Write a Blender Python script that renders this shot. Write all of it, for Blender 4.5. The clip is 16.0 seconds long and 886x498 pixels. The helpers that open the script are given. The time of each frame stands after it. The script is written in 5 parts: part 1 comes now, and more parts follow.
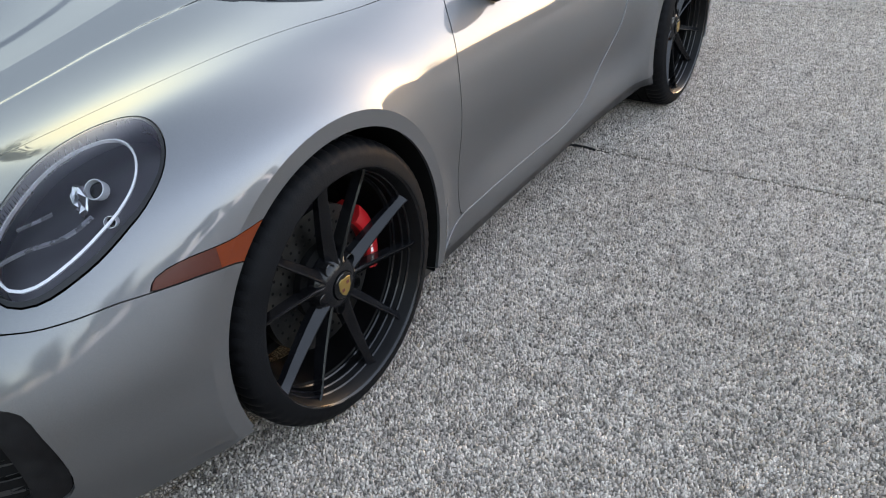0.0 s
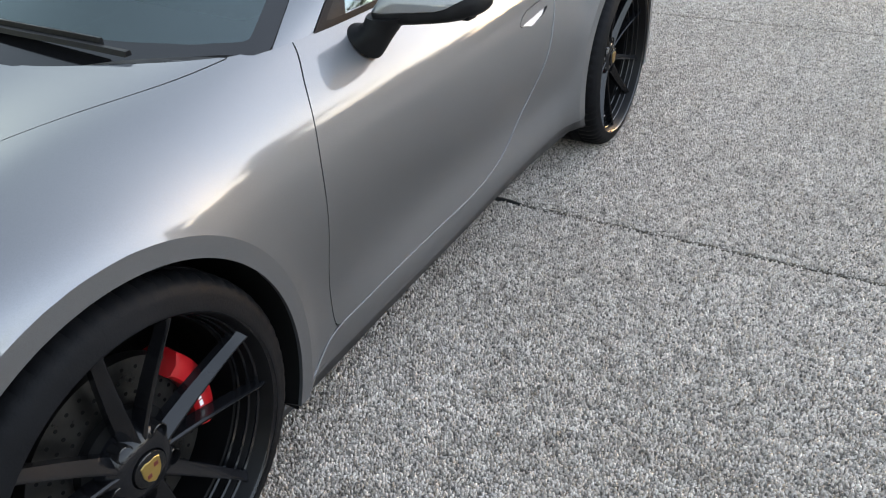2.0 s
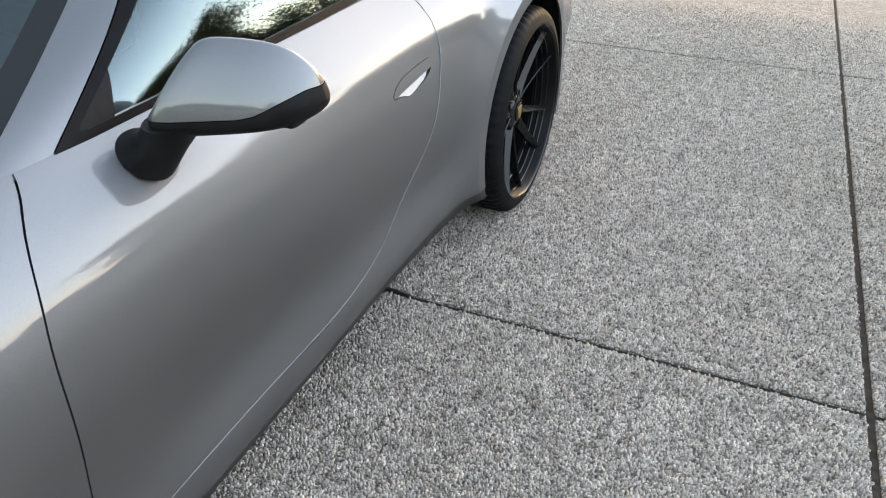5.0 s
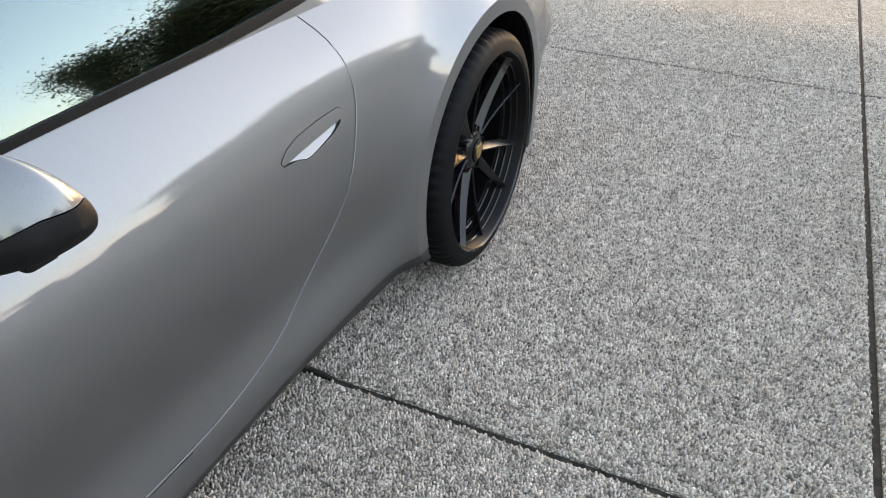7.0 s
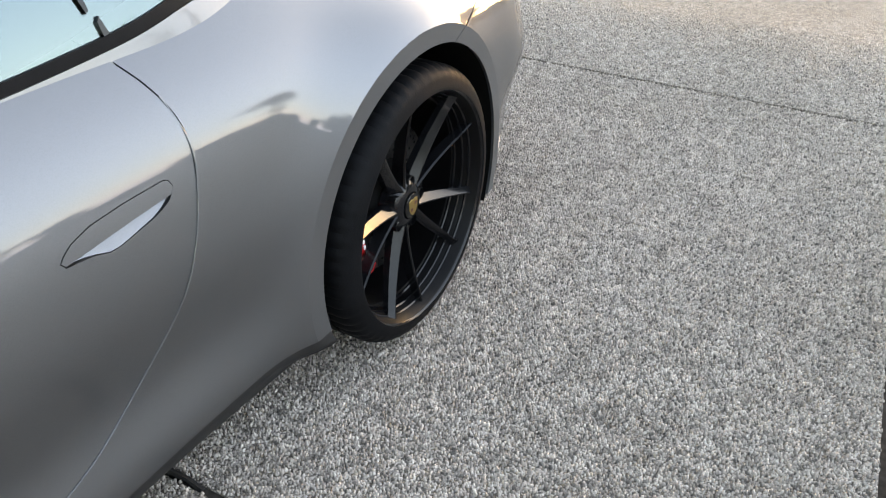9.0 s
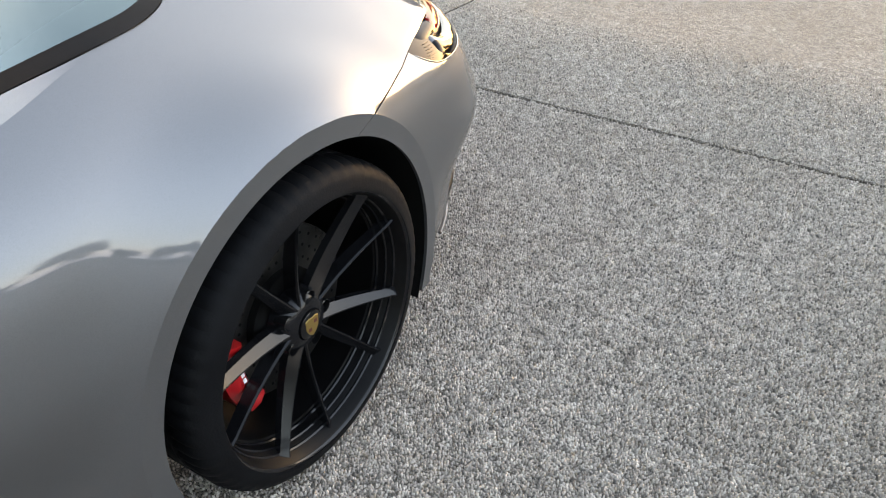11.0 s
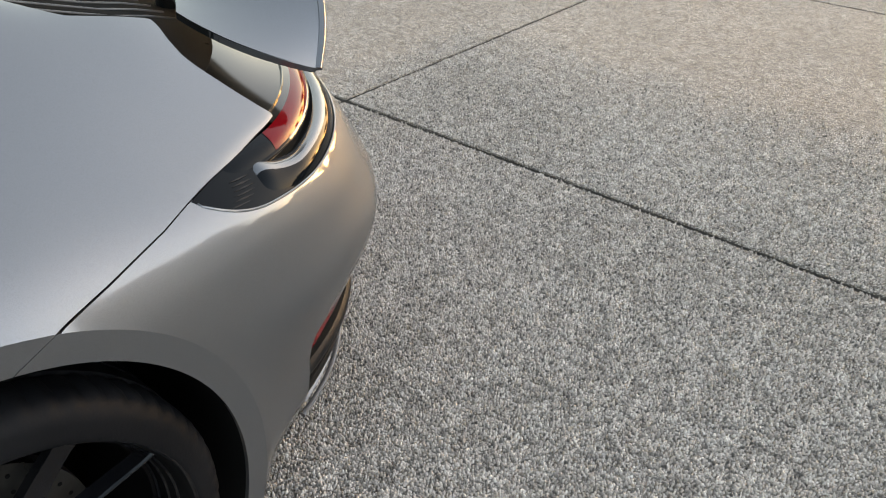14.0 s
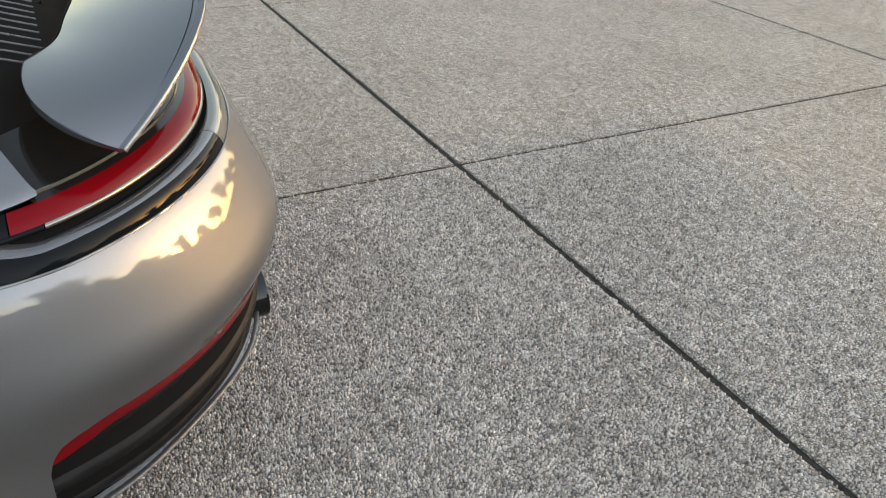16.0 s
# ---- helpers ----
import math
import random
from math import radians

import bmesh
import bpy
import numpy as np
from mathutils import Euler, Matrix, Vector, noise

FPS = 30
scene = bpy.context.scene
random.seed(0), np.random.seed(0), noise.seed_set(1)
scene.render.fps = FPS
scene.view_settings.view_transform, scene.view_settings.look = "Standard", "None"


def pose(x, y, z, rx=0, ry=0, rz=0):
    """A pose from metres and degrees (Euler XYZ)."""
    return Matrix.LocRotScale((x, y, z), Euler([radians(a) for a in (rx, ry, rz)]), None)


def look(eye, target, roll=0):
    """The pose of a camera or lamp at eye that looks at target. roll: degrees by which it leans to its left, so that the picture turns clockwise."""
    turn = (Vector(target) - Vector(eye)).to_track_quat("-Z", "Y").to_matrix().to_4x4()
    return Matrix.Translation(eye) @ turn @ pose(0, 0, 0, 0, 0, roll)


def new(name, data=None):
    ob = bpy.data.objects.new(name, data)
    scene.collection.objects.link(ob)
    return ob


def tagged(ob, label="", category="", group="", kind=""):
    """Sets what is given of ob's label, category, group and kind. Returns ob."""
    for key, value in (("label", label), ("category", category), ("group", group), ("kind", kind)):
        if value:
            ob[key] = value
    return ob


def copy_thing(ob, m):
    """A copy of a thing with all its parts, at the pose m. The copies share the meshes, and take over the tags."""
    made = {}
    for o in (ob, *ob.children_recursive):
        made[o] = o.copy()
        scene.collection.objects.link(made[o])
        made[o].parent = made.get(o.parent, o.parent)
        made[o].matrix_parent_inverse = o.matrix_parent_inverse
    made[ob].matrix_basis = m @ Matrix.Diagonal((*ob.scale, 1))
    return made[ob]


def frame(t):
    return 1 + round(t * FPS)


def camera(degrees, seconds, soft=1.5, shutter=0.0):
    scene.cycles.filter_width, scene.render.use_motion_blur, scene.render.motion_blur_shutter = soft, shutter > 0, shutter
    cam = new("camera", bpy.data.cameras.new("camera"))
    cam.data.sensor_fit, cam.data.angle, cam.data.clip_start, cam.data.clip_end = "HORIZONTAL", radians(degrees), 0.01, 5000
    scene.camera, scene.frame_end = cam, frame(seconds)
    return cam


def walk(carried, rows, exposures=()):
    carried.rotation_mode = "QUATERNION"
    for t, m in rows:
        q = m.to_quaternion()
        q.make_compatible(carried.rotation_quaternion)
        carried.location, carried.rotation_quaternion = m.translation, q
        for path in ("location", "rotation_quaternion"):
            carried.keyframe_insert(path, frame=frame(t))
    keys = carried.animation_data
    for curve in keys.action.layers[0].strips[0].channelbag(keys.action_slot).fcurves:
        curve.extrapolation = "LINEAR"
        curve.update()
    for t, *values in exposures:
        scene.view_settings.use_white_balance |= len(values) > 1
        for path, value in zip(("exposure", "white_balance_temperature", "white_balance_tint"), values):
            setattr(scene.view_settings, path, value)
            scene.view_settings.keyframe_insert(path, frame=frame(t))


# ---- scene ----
cam = camera(60.6, 16.0, 1.05)
PATH = [
    (0, (1.879, -1.113, 1.28), (0.943, 0.336, 0.269), -2.6),
    (0.5, (1.866, -0.974, 1.283), (0.961, 0.484, 0.257), -2.1),
    (0.8, (1.856, -0.925, 1.289), (0.995, 0.566, 0.272), -1.3),
    (1, (1.873, -0.825, 1.298), (0.983, 0.638, 0.266), -2.1),
    (1.5, (1.823, -0.689, 1.298), (0.958, 0.788, 0.264), -1.8),
    (2, (1.758, -0.56, 1.297), (0.936, 0.941, 0.262), -1.3),
    (2.5, (1.734, -0.428, 1.289), (0.953, 1.093, 0.251), -0.7),
    (3, (1.751, -0.315, 1.293), (1.0, 1.224, 0.261), -0.5),
    (3.5, (1.748, -0.231, 1.297), (1.023, 1.319, 0.26), -0.0),
    (4, (1.698, -0.143, 1.296), (0.999, 1.416, 0.257), 0.3),
    (4.5, (1.654, -0.07, 1.311), (0.982, 1.501, 0.272), 0.6),
    (5, (1.647, 0.013, 1.315), (0.994, 1.594, 0.278), 1.0),
    (5.2, (1.646, 0.069, 1.319), (1.002, 1.649, 0.277), 1.4),
    (7.3, (1.683, 0.581, 1.319), (0.981, 2.114, 0.243), 1.5),
    (7.5, (1.722, 0.637, 1.302), (0.984, 2.153, 0.227), 1.4),
    (8, (1.746, 0.784, 1.297), (0.988, 2.288, 0.219), 1.2),
    (8.2, (1.761, 0.834, 1.294), (0.994, 2.335, 0.218), 1.1),
    (10.3, (1.725, 1.318, 1.347), (0.959, 2.798, 0.24), 2.4),
    (10.5, (1.744, 1.378, 1.36), (0.962, 2.851, 0.255), 2.1),
    (11, (1.742, 1.501, 1.359), (0.937, 2.965, 0.258), 2.4),
    (11.5, (1.713, 1.637, 1.36), (0.881, 3.093, 0.27), 2.2),
    (12, (1.676, 1.765, 1.368), (0.824, 3.215, 0.284), 2.0),
    (12.5, (1.68, 1.887, 1.373), (0.811, 3.328, 0.291), 1.9),
    (13, (1.704, 2.052, 1.364), (0.807, 3.472, 0.278), 1.9),
    (13.5, (1.715, 2.187, 1.358), (0.778, 3.572, 0.261), 2.0),
    (14, (1.723, 2.351, 1.358), (0.726, 3.679, 0.244), 2.1),
    (14.5, (1.769, 2.521, 1.363), (0.693, 3.786, 0.248), 2.4),
    (15, (1.867, 2.729, 1.37), (0.677, 3.904, 0.272), 2.6),
    (15.5, (1.898, 2.904, 1.368), (0.571, 3.941, 0.288), 3.0),
    (16, (1.902, 3.155, 1.37), (0.432, 4.004, 0.313), 3.6),
]
walk(cam, [(t, look(eye, target, roll)) for t, eye, target, roll in PATH], [(0.0, 5.12, 7950, 18), (2.0, 5.29, 8050, 17), (5.0, 5.28, 8150, 16), (8.0, 5.26, 8250, 16), (11.0, 5.13, 8300, 16), (13.0, 4.86, 8600, 16), (14.5, 5.00, 8700, 16), (16.0, 4.90, 8550, 16)])

# exterior light: soft evening sky, sun low behind the car and screened by unseen added trees
SUN_EL, SUN_AZ = radians(5.5), radians(3)
world = bpy.data.worlds.new("world")
scene.world = world
world.use_nodes = True
wn = world.node_tree
sky = wn.nodes.new("ShaderNodeTexSky")
sky.sky_type, sky.sun_disc = "NISHITA", False
sky.sun_elevation, sky.sun_rotation = SUN_EL, SUN_AZ
sky.air_density, sky.dust_density, sky.ozone_density = 1.0, 1.2, 1.0
bg = wn.nodes["Background"]
bg.inputs["Strength"].default_value = 0.15
# a thin, even veil of high cloud over the clear sky
veil = wn.nodes.new("ShaderNodeMix")
veil.data_type, veil.blend_type = "RGBA", "ADD"
veil.inputs["Factor"].default_value = 1.0
thin = wn.nodes.new("ShaderNodeVectorMath")
thin.operation = "SCALE"
thin.inputs["Scale"].default_value = 0.165
wn.links.new(sky.outputs["Color"], thin.inputs[0])
wn.links.new(thin.outputs["Vector"], veil.inputs["A"])
wn.links.new(veil.outputs["Result"], bg.inputs["Color"])
# the veil thickens towards the horizon
where, axes, fade, haze = [wn.nodes.new("ShaderNode" + k) for k in ("TexCoord", "SeparateXYZ", "MapRange", "VectorMath")]
wn.links.new(where.outputs["Generated"], axes.inputs[0])
wn.links.new(axes.outputs["Z"], fade.inputs["Value"])
fade.inputs["To Min"].default_value, fade.inputs["To Max"].default_value = 1.0, 0.52
haze.operation = "SCALE"
haze.inputs[0].default_value = (0.36, 0.50, 0.75)
# and is brighter over the open yard, towards the sun
toward, side_glow, both_ways = [wn.nodes.new("ShaderNode" + k) for k in ("VectorMath", "MapRange", "Math")]
toward.operation, both_ways.operation = "DOT_PRODUCT", "MULTIPLY"
toward.inputs[1].default_value = (0.87, 0.49, 0)
wn.links.new(where.outputs["Generated"], toward.inputs[0])
wn.links.new(toward.outputs["Value"], side_glow.inputs["Value"])
side_glow.inputs["From Min"].default_value = -0.45
side_glow.inputs["To Min"].default_value, side_glow.inputs["To Max"].default_value = 0.10, 1.12
wn.links.new(fade.outputs["Result"], both_ways.inputs[0])
wn.links.new(side_glow.outputs["Result"], both_ways.inputs[1])
wn.links.new(both_ways.outputs["Value"], haze.inputs["Scale"])
wn.links.new(haze.outputs["Vector"], veil.inputs["B"])
sun = new("sun", bpy.data.lights.new("sun", "SUN"))
sun.data.energy, sun.data.angle, sun.data.color = 0.01, radians(40), (1.0, 0.82, 0.58)
sun.matrix_world = look((0, 0, 0), (-math.sin(SUN_AZ) * math.cos(SUN_EL), -math.cos(SUN_AZ) * math.cos(SUN_EL), -math.sin(SUN_EL)))


# ---------------------------------------------------------------- materials
def material(name, base, rough=0.5, metal=0.0, **extra):
    m = bpy.data.materials.new(name)
    m.use_nodes = True
    b = m.node_tree.nodes["Principled BSDF"]
    b.inputs["Base Color"].default_value = (*base, 1)
    b.inputs["Roughness"].default_value = rough
    b.inputs["Metallic"].default_value = metal
    for key, value in extra.items():
        b.inputs[key.replace("_", " ")].default_value = value
    return m


def nodes_of(m):
    return m.node_tree.nodes, m.node_tree.links, m.node_tree.nodes["Principled BSDF"]


def noise_node(m, scale, detail=2.0, kind="ShaderNodeTexNoise"):
    n, l, _ = nodes_of(m)
    c = n.new("ShaderNodeTexCoord")
    t = n.new(kind)
    t.inputs["Scale"].default_value = scale
    if "Detail" in t.inputs:
        t.inputs["Detail"].default_value = detail
    l.new(c.outputs["Object"], t.inputs["Vector"])
    return t


def ramp_node(m, source, stops):
    n, l, _ = nodes_of(m)
    r = n.new("ShaderNodeValToRGB")
    for i, (p, c) in enumerate(stops):
        e = r.color_ramp.elements[i] if i < 2 else r.color_ramp.elements.new(p)
        e.position, e.color = p, (*c, 1) if len(c) == 3 else c
    l.new(source, r.inputs["Fac"])
    return r


def bump_node(m, source, strength, distance):
    n, l, b = nodes_of(m)
    u = n.new("ShaderNodeBump")
    u.inputs["Strength"].default_value, u.inputs["Distance"].default_value = strength, distance
    l.new(source, u.inputs["Height"])
    l.new(u.outputs["Normal"], b.inputs["Normal"])
    return u


def worn(m, a, b_, scale, rough=None, bump=0.0, fine=None):
    """Two-tone variation, uneven gloss and a fine relief."""
    n, l, b = nodes_of(m)
    t = noise_node(m, scale, 6)
    l.new(ramp_node(m, t.outputs["Fac"], ((0.3, a), (0.7, b_))).outputs["Color"], b.inputs["Base Color"])
    if rough:
        l.new(ramp_node(m, t.outputs["Fac"], ((0.3, (rough[0],) * 3), (0.7, (rough[1],) * 3))).outputs["Color"], b.inputs["Roughness"])
    if bump:
        bump_node(m, noise_node(m, fine or scale * 12, 4).outputs["Fac"], bump, 0.002)
    return m


PAINT = material("silver_paint", (0.165, 0.171, 0.18), 0.52, 0.92, Coat_Weight=1.0, Coat_Roughness=0.012, Coat_IOR=1.65, Specular_Tint=(0.35, 0.36, 0.38, 1.0))
n_, l_, b_ = nodes_of(PAINT)
flake = noise_node(PAINT, 1800, 1, "ShaderNodeTexVoronoi")
l_.new(ramp_node(PAINT, flake.outputs["Color"], ((0.0, (0.102, 0.107, 0.113)), (1.0, (0.156, 0.161, 0.169)))).outputs["Color"], b_.inputs["Base Color"])
dust = noise_node(PAINT, 3.0, 8)
# the coat is dull with road dust low on the flanks
gloss = ramp_node(PAINT, dust.outputs["Fac"], ((0.35, (0.008,) * 3), (0.75, (0.024,) * 3)))
place, height, grime, dull = [n_.new("ShaderNode" + k) for k in ("TexCoord", "SeparateXYZ", "MapRange", "Math")]
l_.new(place.outputs["Object"], height.inputs[0])
l_.new(height.outputs["Z"], grime.inputs["Value"])
grime.inputs["From Min"].default_value, grime.inputs["From Max"].default_value = 0.40, 0.68
grime.inputs["To Min"].default_value, grime.inputs["To Max"].default_value = 0.16, 0.0
l_.new(gloss.outputs["Color"], dull.inputs[0])
l_.new(grime.outputs["Result"], dull.inputs[1])
l_.new(dull.outputs["Value"], b_.inputs["Coat Roughness"])
BLACK = worn(material("black_plastic", (0.01,) * 3, 0.5, Specular_IOR_Level=0.14), (0.004, 0.004, 0.0045), (0.009, 0.009, 0.0095), 30, (0.42, 0.6), 0.15)
SKIRT = worn(material("grey_plastic", (0.05,) * 3, 0.5), (0.007, 0.0074, 0.0082), (0.012, 0.0126, 0.0136), 12, (0.4, 0.55), 0.1)
SEAL = worn(material("seal_rubber", (0.01,) * 3, 0.5, Specular_IOR_Level=0.08), (0.003, 0.0031, 0.0036), (0.006, 0.0062, 0.007), 25, (0.4, 0.55), 0.1)
GLOSS = material("gloss_black", (0.005, 0.005, 0.0055), 0.10, 0.0, Specular_IOR_Level=0.35)
RUBBER = worn(material("tyre_rubber", (0.02,) * 3, 0.75, Specular_IOR_Level=0.08), (0.003, 0.0032, 0.0038), (0.006, 0.0063, 0.0072), 9, (0.5, 0.65), 0.3, 220)
WHEEL = worn(material("satin_black_alloy", (0.012, 0.012, 0.014), 0.3, 0.0, Coat_Weight=0.1, Coat_Roughness=0.05, Specular_IOR_Level=0.22), (0.004, 0.0042, 0.005), (0.007, 0.0072, 0.0085), 14, (0.13, 0.2))
BARREL = worn(material("black_barrel", (0.004,) * 3, 0.4, 0.0, Specular_IOR_Level=0.1), (0.002, 0.002, 0.0022), (0.004, 0.004, 0.0045), 14, (0.4, 0.5))
SHELL = material("underbody_black", (0.006,) * 3, 0.9, Specular_IOR_Level=0.05)


def pane_material(name, tint, ior, mirror=(0.74, 0.93, 0.94)):
    """Thin glass: what lies behind it, and a mirror image that grows towards grazing."""
    m = bpy.data.materials.new(name)
    m.use_nodes = True
    n, l = m.node_tree.nodes, m.node_tree.links
    n.remove(n["Principled BSDF"])
    clear, gloss, mix, fres = n.new("ShaderNodeBsdfTransparent"), n.new("ShaderNodeBsdfGlossy"), n.new("ShaderNodeMixShader"), n.new("ShaderNodeFresnel")
    clear.inputs["Color"].default_value = (*tint, 1)
    gloss.inputs["Roughness"].default_value = 0.01
    # tint put into the mirror image; the default stands in for a teal sky
    gloss.inputs["Color"].default_value = (*mirror, 1)
    fres.inputs["IOR"].default_value = ior
    l.new(fres.outputs["Fac"], mix.inputs["Fac"])
    l.new(clear.outputs["BSDF"], mix.inputs[1])
    l.new(gloss.outputs["BSDF"], mix.inputs[2])
    l.new(mix.outputs["Shader"], n["Material Output"].inputs["Surface"])
    return m


GLASS = pane_material("tinted_glass", (0.45, 0.58, 0.55), 2.3)
SCREEN = pane_material("windscreen_glass", (0.42, 0.5, 0.5), 1.8)
CLEAR = pane_material("clear_lens", (0.95, 0.95, 0.95), 1.40, (0.86, 0.82, 0.96))
RED_LENS = material("red_lens", (0.12, 0.002, 0.004), 0.06, 0.0, IOR=1.2)
# the marker lens in a darker tone, for its uneven reflection
MARKER_DULL = material("dull_marker", (0.060, 0.014, 0.009), 0.22, 0.0, Specular_IOR_Level=0.5)
AMBER = material("amber_lens", (0.13, 0.019, 0.003), 0.10, 0.0, Specular_IOR_Level=0.4, Coat_Weight=0.5)
CALIPER = material("red_caliper", (0.36, 0.009, 0.011), 0.3, 0.0, Coat_Weight=0.6)
DISC = worn(material("brake_disc", (0.3,) * 3, 0.35, 0.9), (0.035, 0.035, 0.034), (0.075, 0.0735, 0.07), 20, (0.25, 0.38))
GOLD = material("gold_enamel", (0.30, 0.20, 0.06), 0.35, 0.7)


# ---------------------------------------------------------------- surface tools
def natural(t, p, q):
    """Natural cubic spline through p at t, read at q."""
    t, p, q = np.asarray(t, float), np.asarray(p, float), np.asarray(q, float)
    h, n = np.diff(t), len(t)
    a, r = np.eye(n), np.zeros_like(p)
    for i in range(1, n - 1):
        a[i, i - 1 : i + 2] = h[i - 1], 2 * (h[i - 1] + h[i]), h[i]
        r[i] = 6 * ((p[i + 1] - p[i]) / h[i] - (p[i] - p[i - 1]) / h[i - 1])
    m = np.linalg.solve(a, r.reshape(n, -1)).reshape(p.shape)
    k = np.clip(np.searchsorted(t, q) - 1, 0, n - 2)
    sh = (-1,) + (1,) * (p.ndim - 1)
    hh, u, w = h[k].reshape(sh), (t[k + 1] - q).reshape(sh), (q - t[k]).reshape(sh)
    return m[k] * u**3 / (6 * hh) + m[k + 1] * w**3 / (6 * hh) + (p[k] / hh - m[k] * hh / 6) * u + (p[k + 1] / hh - m[k + 1] * hh / 6) * w


def curve_through(points, n=60):
    """A smooth line of n points through a few."""
    p = np.array(points, float)
    t = np.r_[0, np.cumsum(np.linalg.norm(np.diff(p, axis=0), axis=1))]
    return natural(t, p, np.linspace(0, t[-1], n))


def loft(lines, ns, nv):
    """A grid of points, and its quads, smoothly through guide lines that run along the car."""
    g = np.array(lines, float)
    ds = np.linalg.norm(np.diff(g, axis=1), axis=2).mean(0)
    dv = np.linalg.norm(np.diff(g, axis=0), axis=2).mean(1)
    ts, tv = np.r_[0, np.cumsum(ds)], np.r_[0, np.cumsum(dv)]
    a = natural(tv, g, np.linspace(0, tv[-1], nv))
    b = natural(ts, a.transpose(1, 0, 2), np.linspace(0, ts[-1], ns)).transpose(1, 0, 2)
    i = np.arange(nv * ns).reshape(nv, ns)
    quads = np.stack([i[:-1, :-1], i[:-1, 1:], i[1:, 1:], i[1:, :-1]], -1).reshape(-1, 4)
    return b.reshape(-1, 3), [tuple(q) for q in quads.tolist()]


def normals(v, f):
    n = np.zeros_like(v)
    for q in f:
        p = v[list(q)]
        c = np.cross(p[2] - p[0], p[-1] - p[1])
        for i in q:
            n[i] += c
    return n / np.maximum(np.linalg.norm(n, axis=1, keepdims=True), 1e-12)


def clip(mesh, field, keep):
    """The part of a mesh (points, faces, normals) where field(points) lies below (keep < 0) or above (keep > 0) |keep|'s gap."""
    v, f, n = mesh
    d = field(v) * (1 if keep > 0 else -1) - abs(keep) * (abs(keep) < 1)
    out_v, out_n, cut = list(v), list(n), {}
    faces = []
    for q in f:
        s = [d[i] >= 0 for i in q]
        if all(s):
            faces.append(q)
        elif any(s):
            ring = []
            for a, b in zip(q, q[1:] + q[:1]):
                if d[a] >= 0:
                    ring.append(a)
                if (d[a] >= 0) != (d[b] >= 0):
                    key = (min(a, b), max(a, b))
                    if key not in cut:
                        w = d[a] / (d[a] - d[b])
                        cut[key] = len(out_v)
                        out_v.append(v[a] + w * (v[b] - v[a]))
                        m = n[a] + w * (n[b] - n[a])
                        out_n.append(m / max(np.linalg.norm(m), 1e-9))
                    ring.append(cut[key])
            if len(ring) > 2:
                faces.append(tuple(ring))
    used = sorted({i for q in faces for i in q})
    where = {i: k for k, i in enumerate(used)}
    return np.array([out_v[i] for i in used]).reshape(-1, 3), [tuple(where[i] for i in q) for q in faces], np.array([out_n[i] for i in used]).reshape(-1, 3)


def inside(poly, axes, extra=None):
    """Signed distance to a closed outline seen along one axis: negative inside it."""
    p = np.array(poly, float)
    a, b = p, np.roll(p, -1, axis=0)

    def field(v):
        q = v[:, axes]
        best, odd = np.full(len(q), 9.0), np.zeros(len(q), bool)
        for s, e in zip(a, b):
            w = e - s
            t = np.clip(((q - s) @ w) / max(w @ w, 1e-12), 0, 1)
            best = np.minimum(best, np.linalg.norm(q - s - t[:, None] * w, axis=1))
            cross = ((s[1] > q[:, 1]) != (e[1] > q[:, 1])) & (q[:, 0] < s[0] + (q[:, 1] - s[1]) * w[0] / (w[1] if abs(w[1]) > 1e-9 else 1e-9))
            odd ^= cross
        d = np.where(odd, -best, best)
        return d if extra is None else np.maximum(d, extra(v))

    return field


def largest(mesh):
    """The largest connected piece of a mesh."""
    v, f, n = mesh
    root = list(range(len(v)))

    def top(i):
        while root[i] != i:
            root[i] = root[root[i]]
            i = root[i]
        return i

    for q in f:
        for i in q[1:]:
            root[top(i)] = top(q[0])
    count = {}
    for q in f:
        count[top(q[0])] = count.get(top(q[0]), 0) + 1
    best = max(count, key=count.get)
    keep = [q for q in f if top(q[0]) == best]
    used = sorted({i for q in keep for i in q})
    where = {i: k for k, i in enumerate(used)}
    return v[used], [tuple(where[i] for i in q) for q in keep], n[used]


def mirrored(mesh):
    v, f, n = mesh
    k = len(v)
    w, m = v * (-1, 1, 1), n * (-1, 1, 1)
    return np.r_[v, w], f + [tuple(i + k for i in reversed(q)) for q in f], np.r_[n, m]


def left_to_right(mesh):
    v, f, n = mesh
    return v * (-1, 1, 1), [tuple(reversed(q)) for q in f], n * (-1, 1, 1)


def panel(name, mesh, mat, parent, label="", lip=0.008):
    """A sheet with smooth normals and an edge turned inwards all round."""
    v, f, n = mesh
    count = {}
    for q in f:
        for a, b in zip(q, q[1:] + q[:1]):
            count[(a, b)] = 1
    rim = [(a, b) for a, b in count if (b, a) not in count and not (abs(v[a][0]) < 2e-3 and abs(v[b][0]) < 2e-3)] if lip else []
    pts, nor, faces = [*v], [*n], list(f)
    for a, b in rim:
        k = len(pts)
        e = v[b] - v[a]
        side = np.cross(e, n[a])
        side = side / max(np.linalg.norm(side), 1e-9)
        pts += [v[a], v[b], v[b] - lip * n[b], v[a] - lip * n[a]]
        nor += [side] * 4
        faces.append((k + 3, k + 2, k + 1, k))
    me = bpy.data.meshes.new(name)
    me.from_pydata([tuple(p) for p in pts], [], faces)
    me.polygons.foreach_set("use_smooth", [True] * len(me.polygons))
    me.normals_split_custom_set_from_vertices([tuple(x) for x in nor])
    me.materials.append(mat)
    ob = new(name, me)
    ob.parent = parent
    if label:
        ob["label"] = label
    return ob


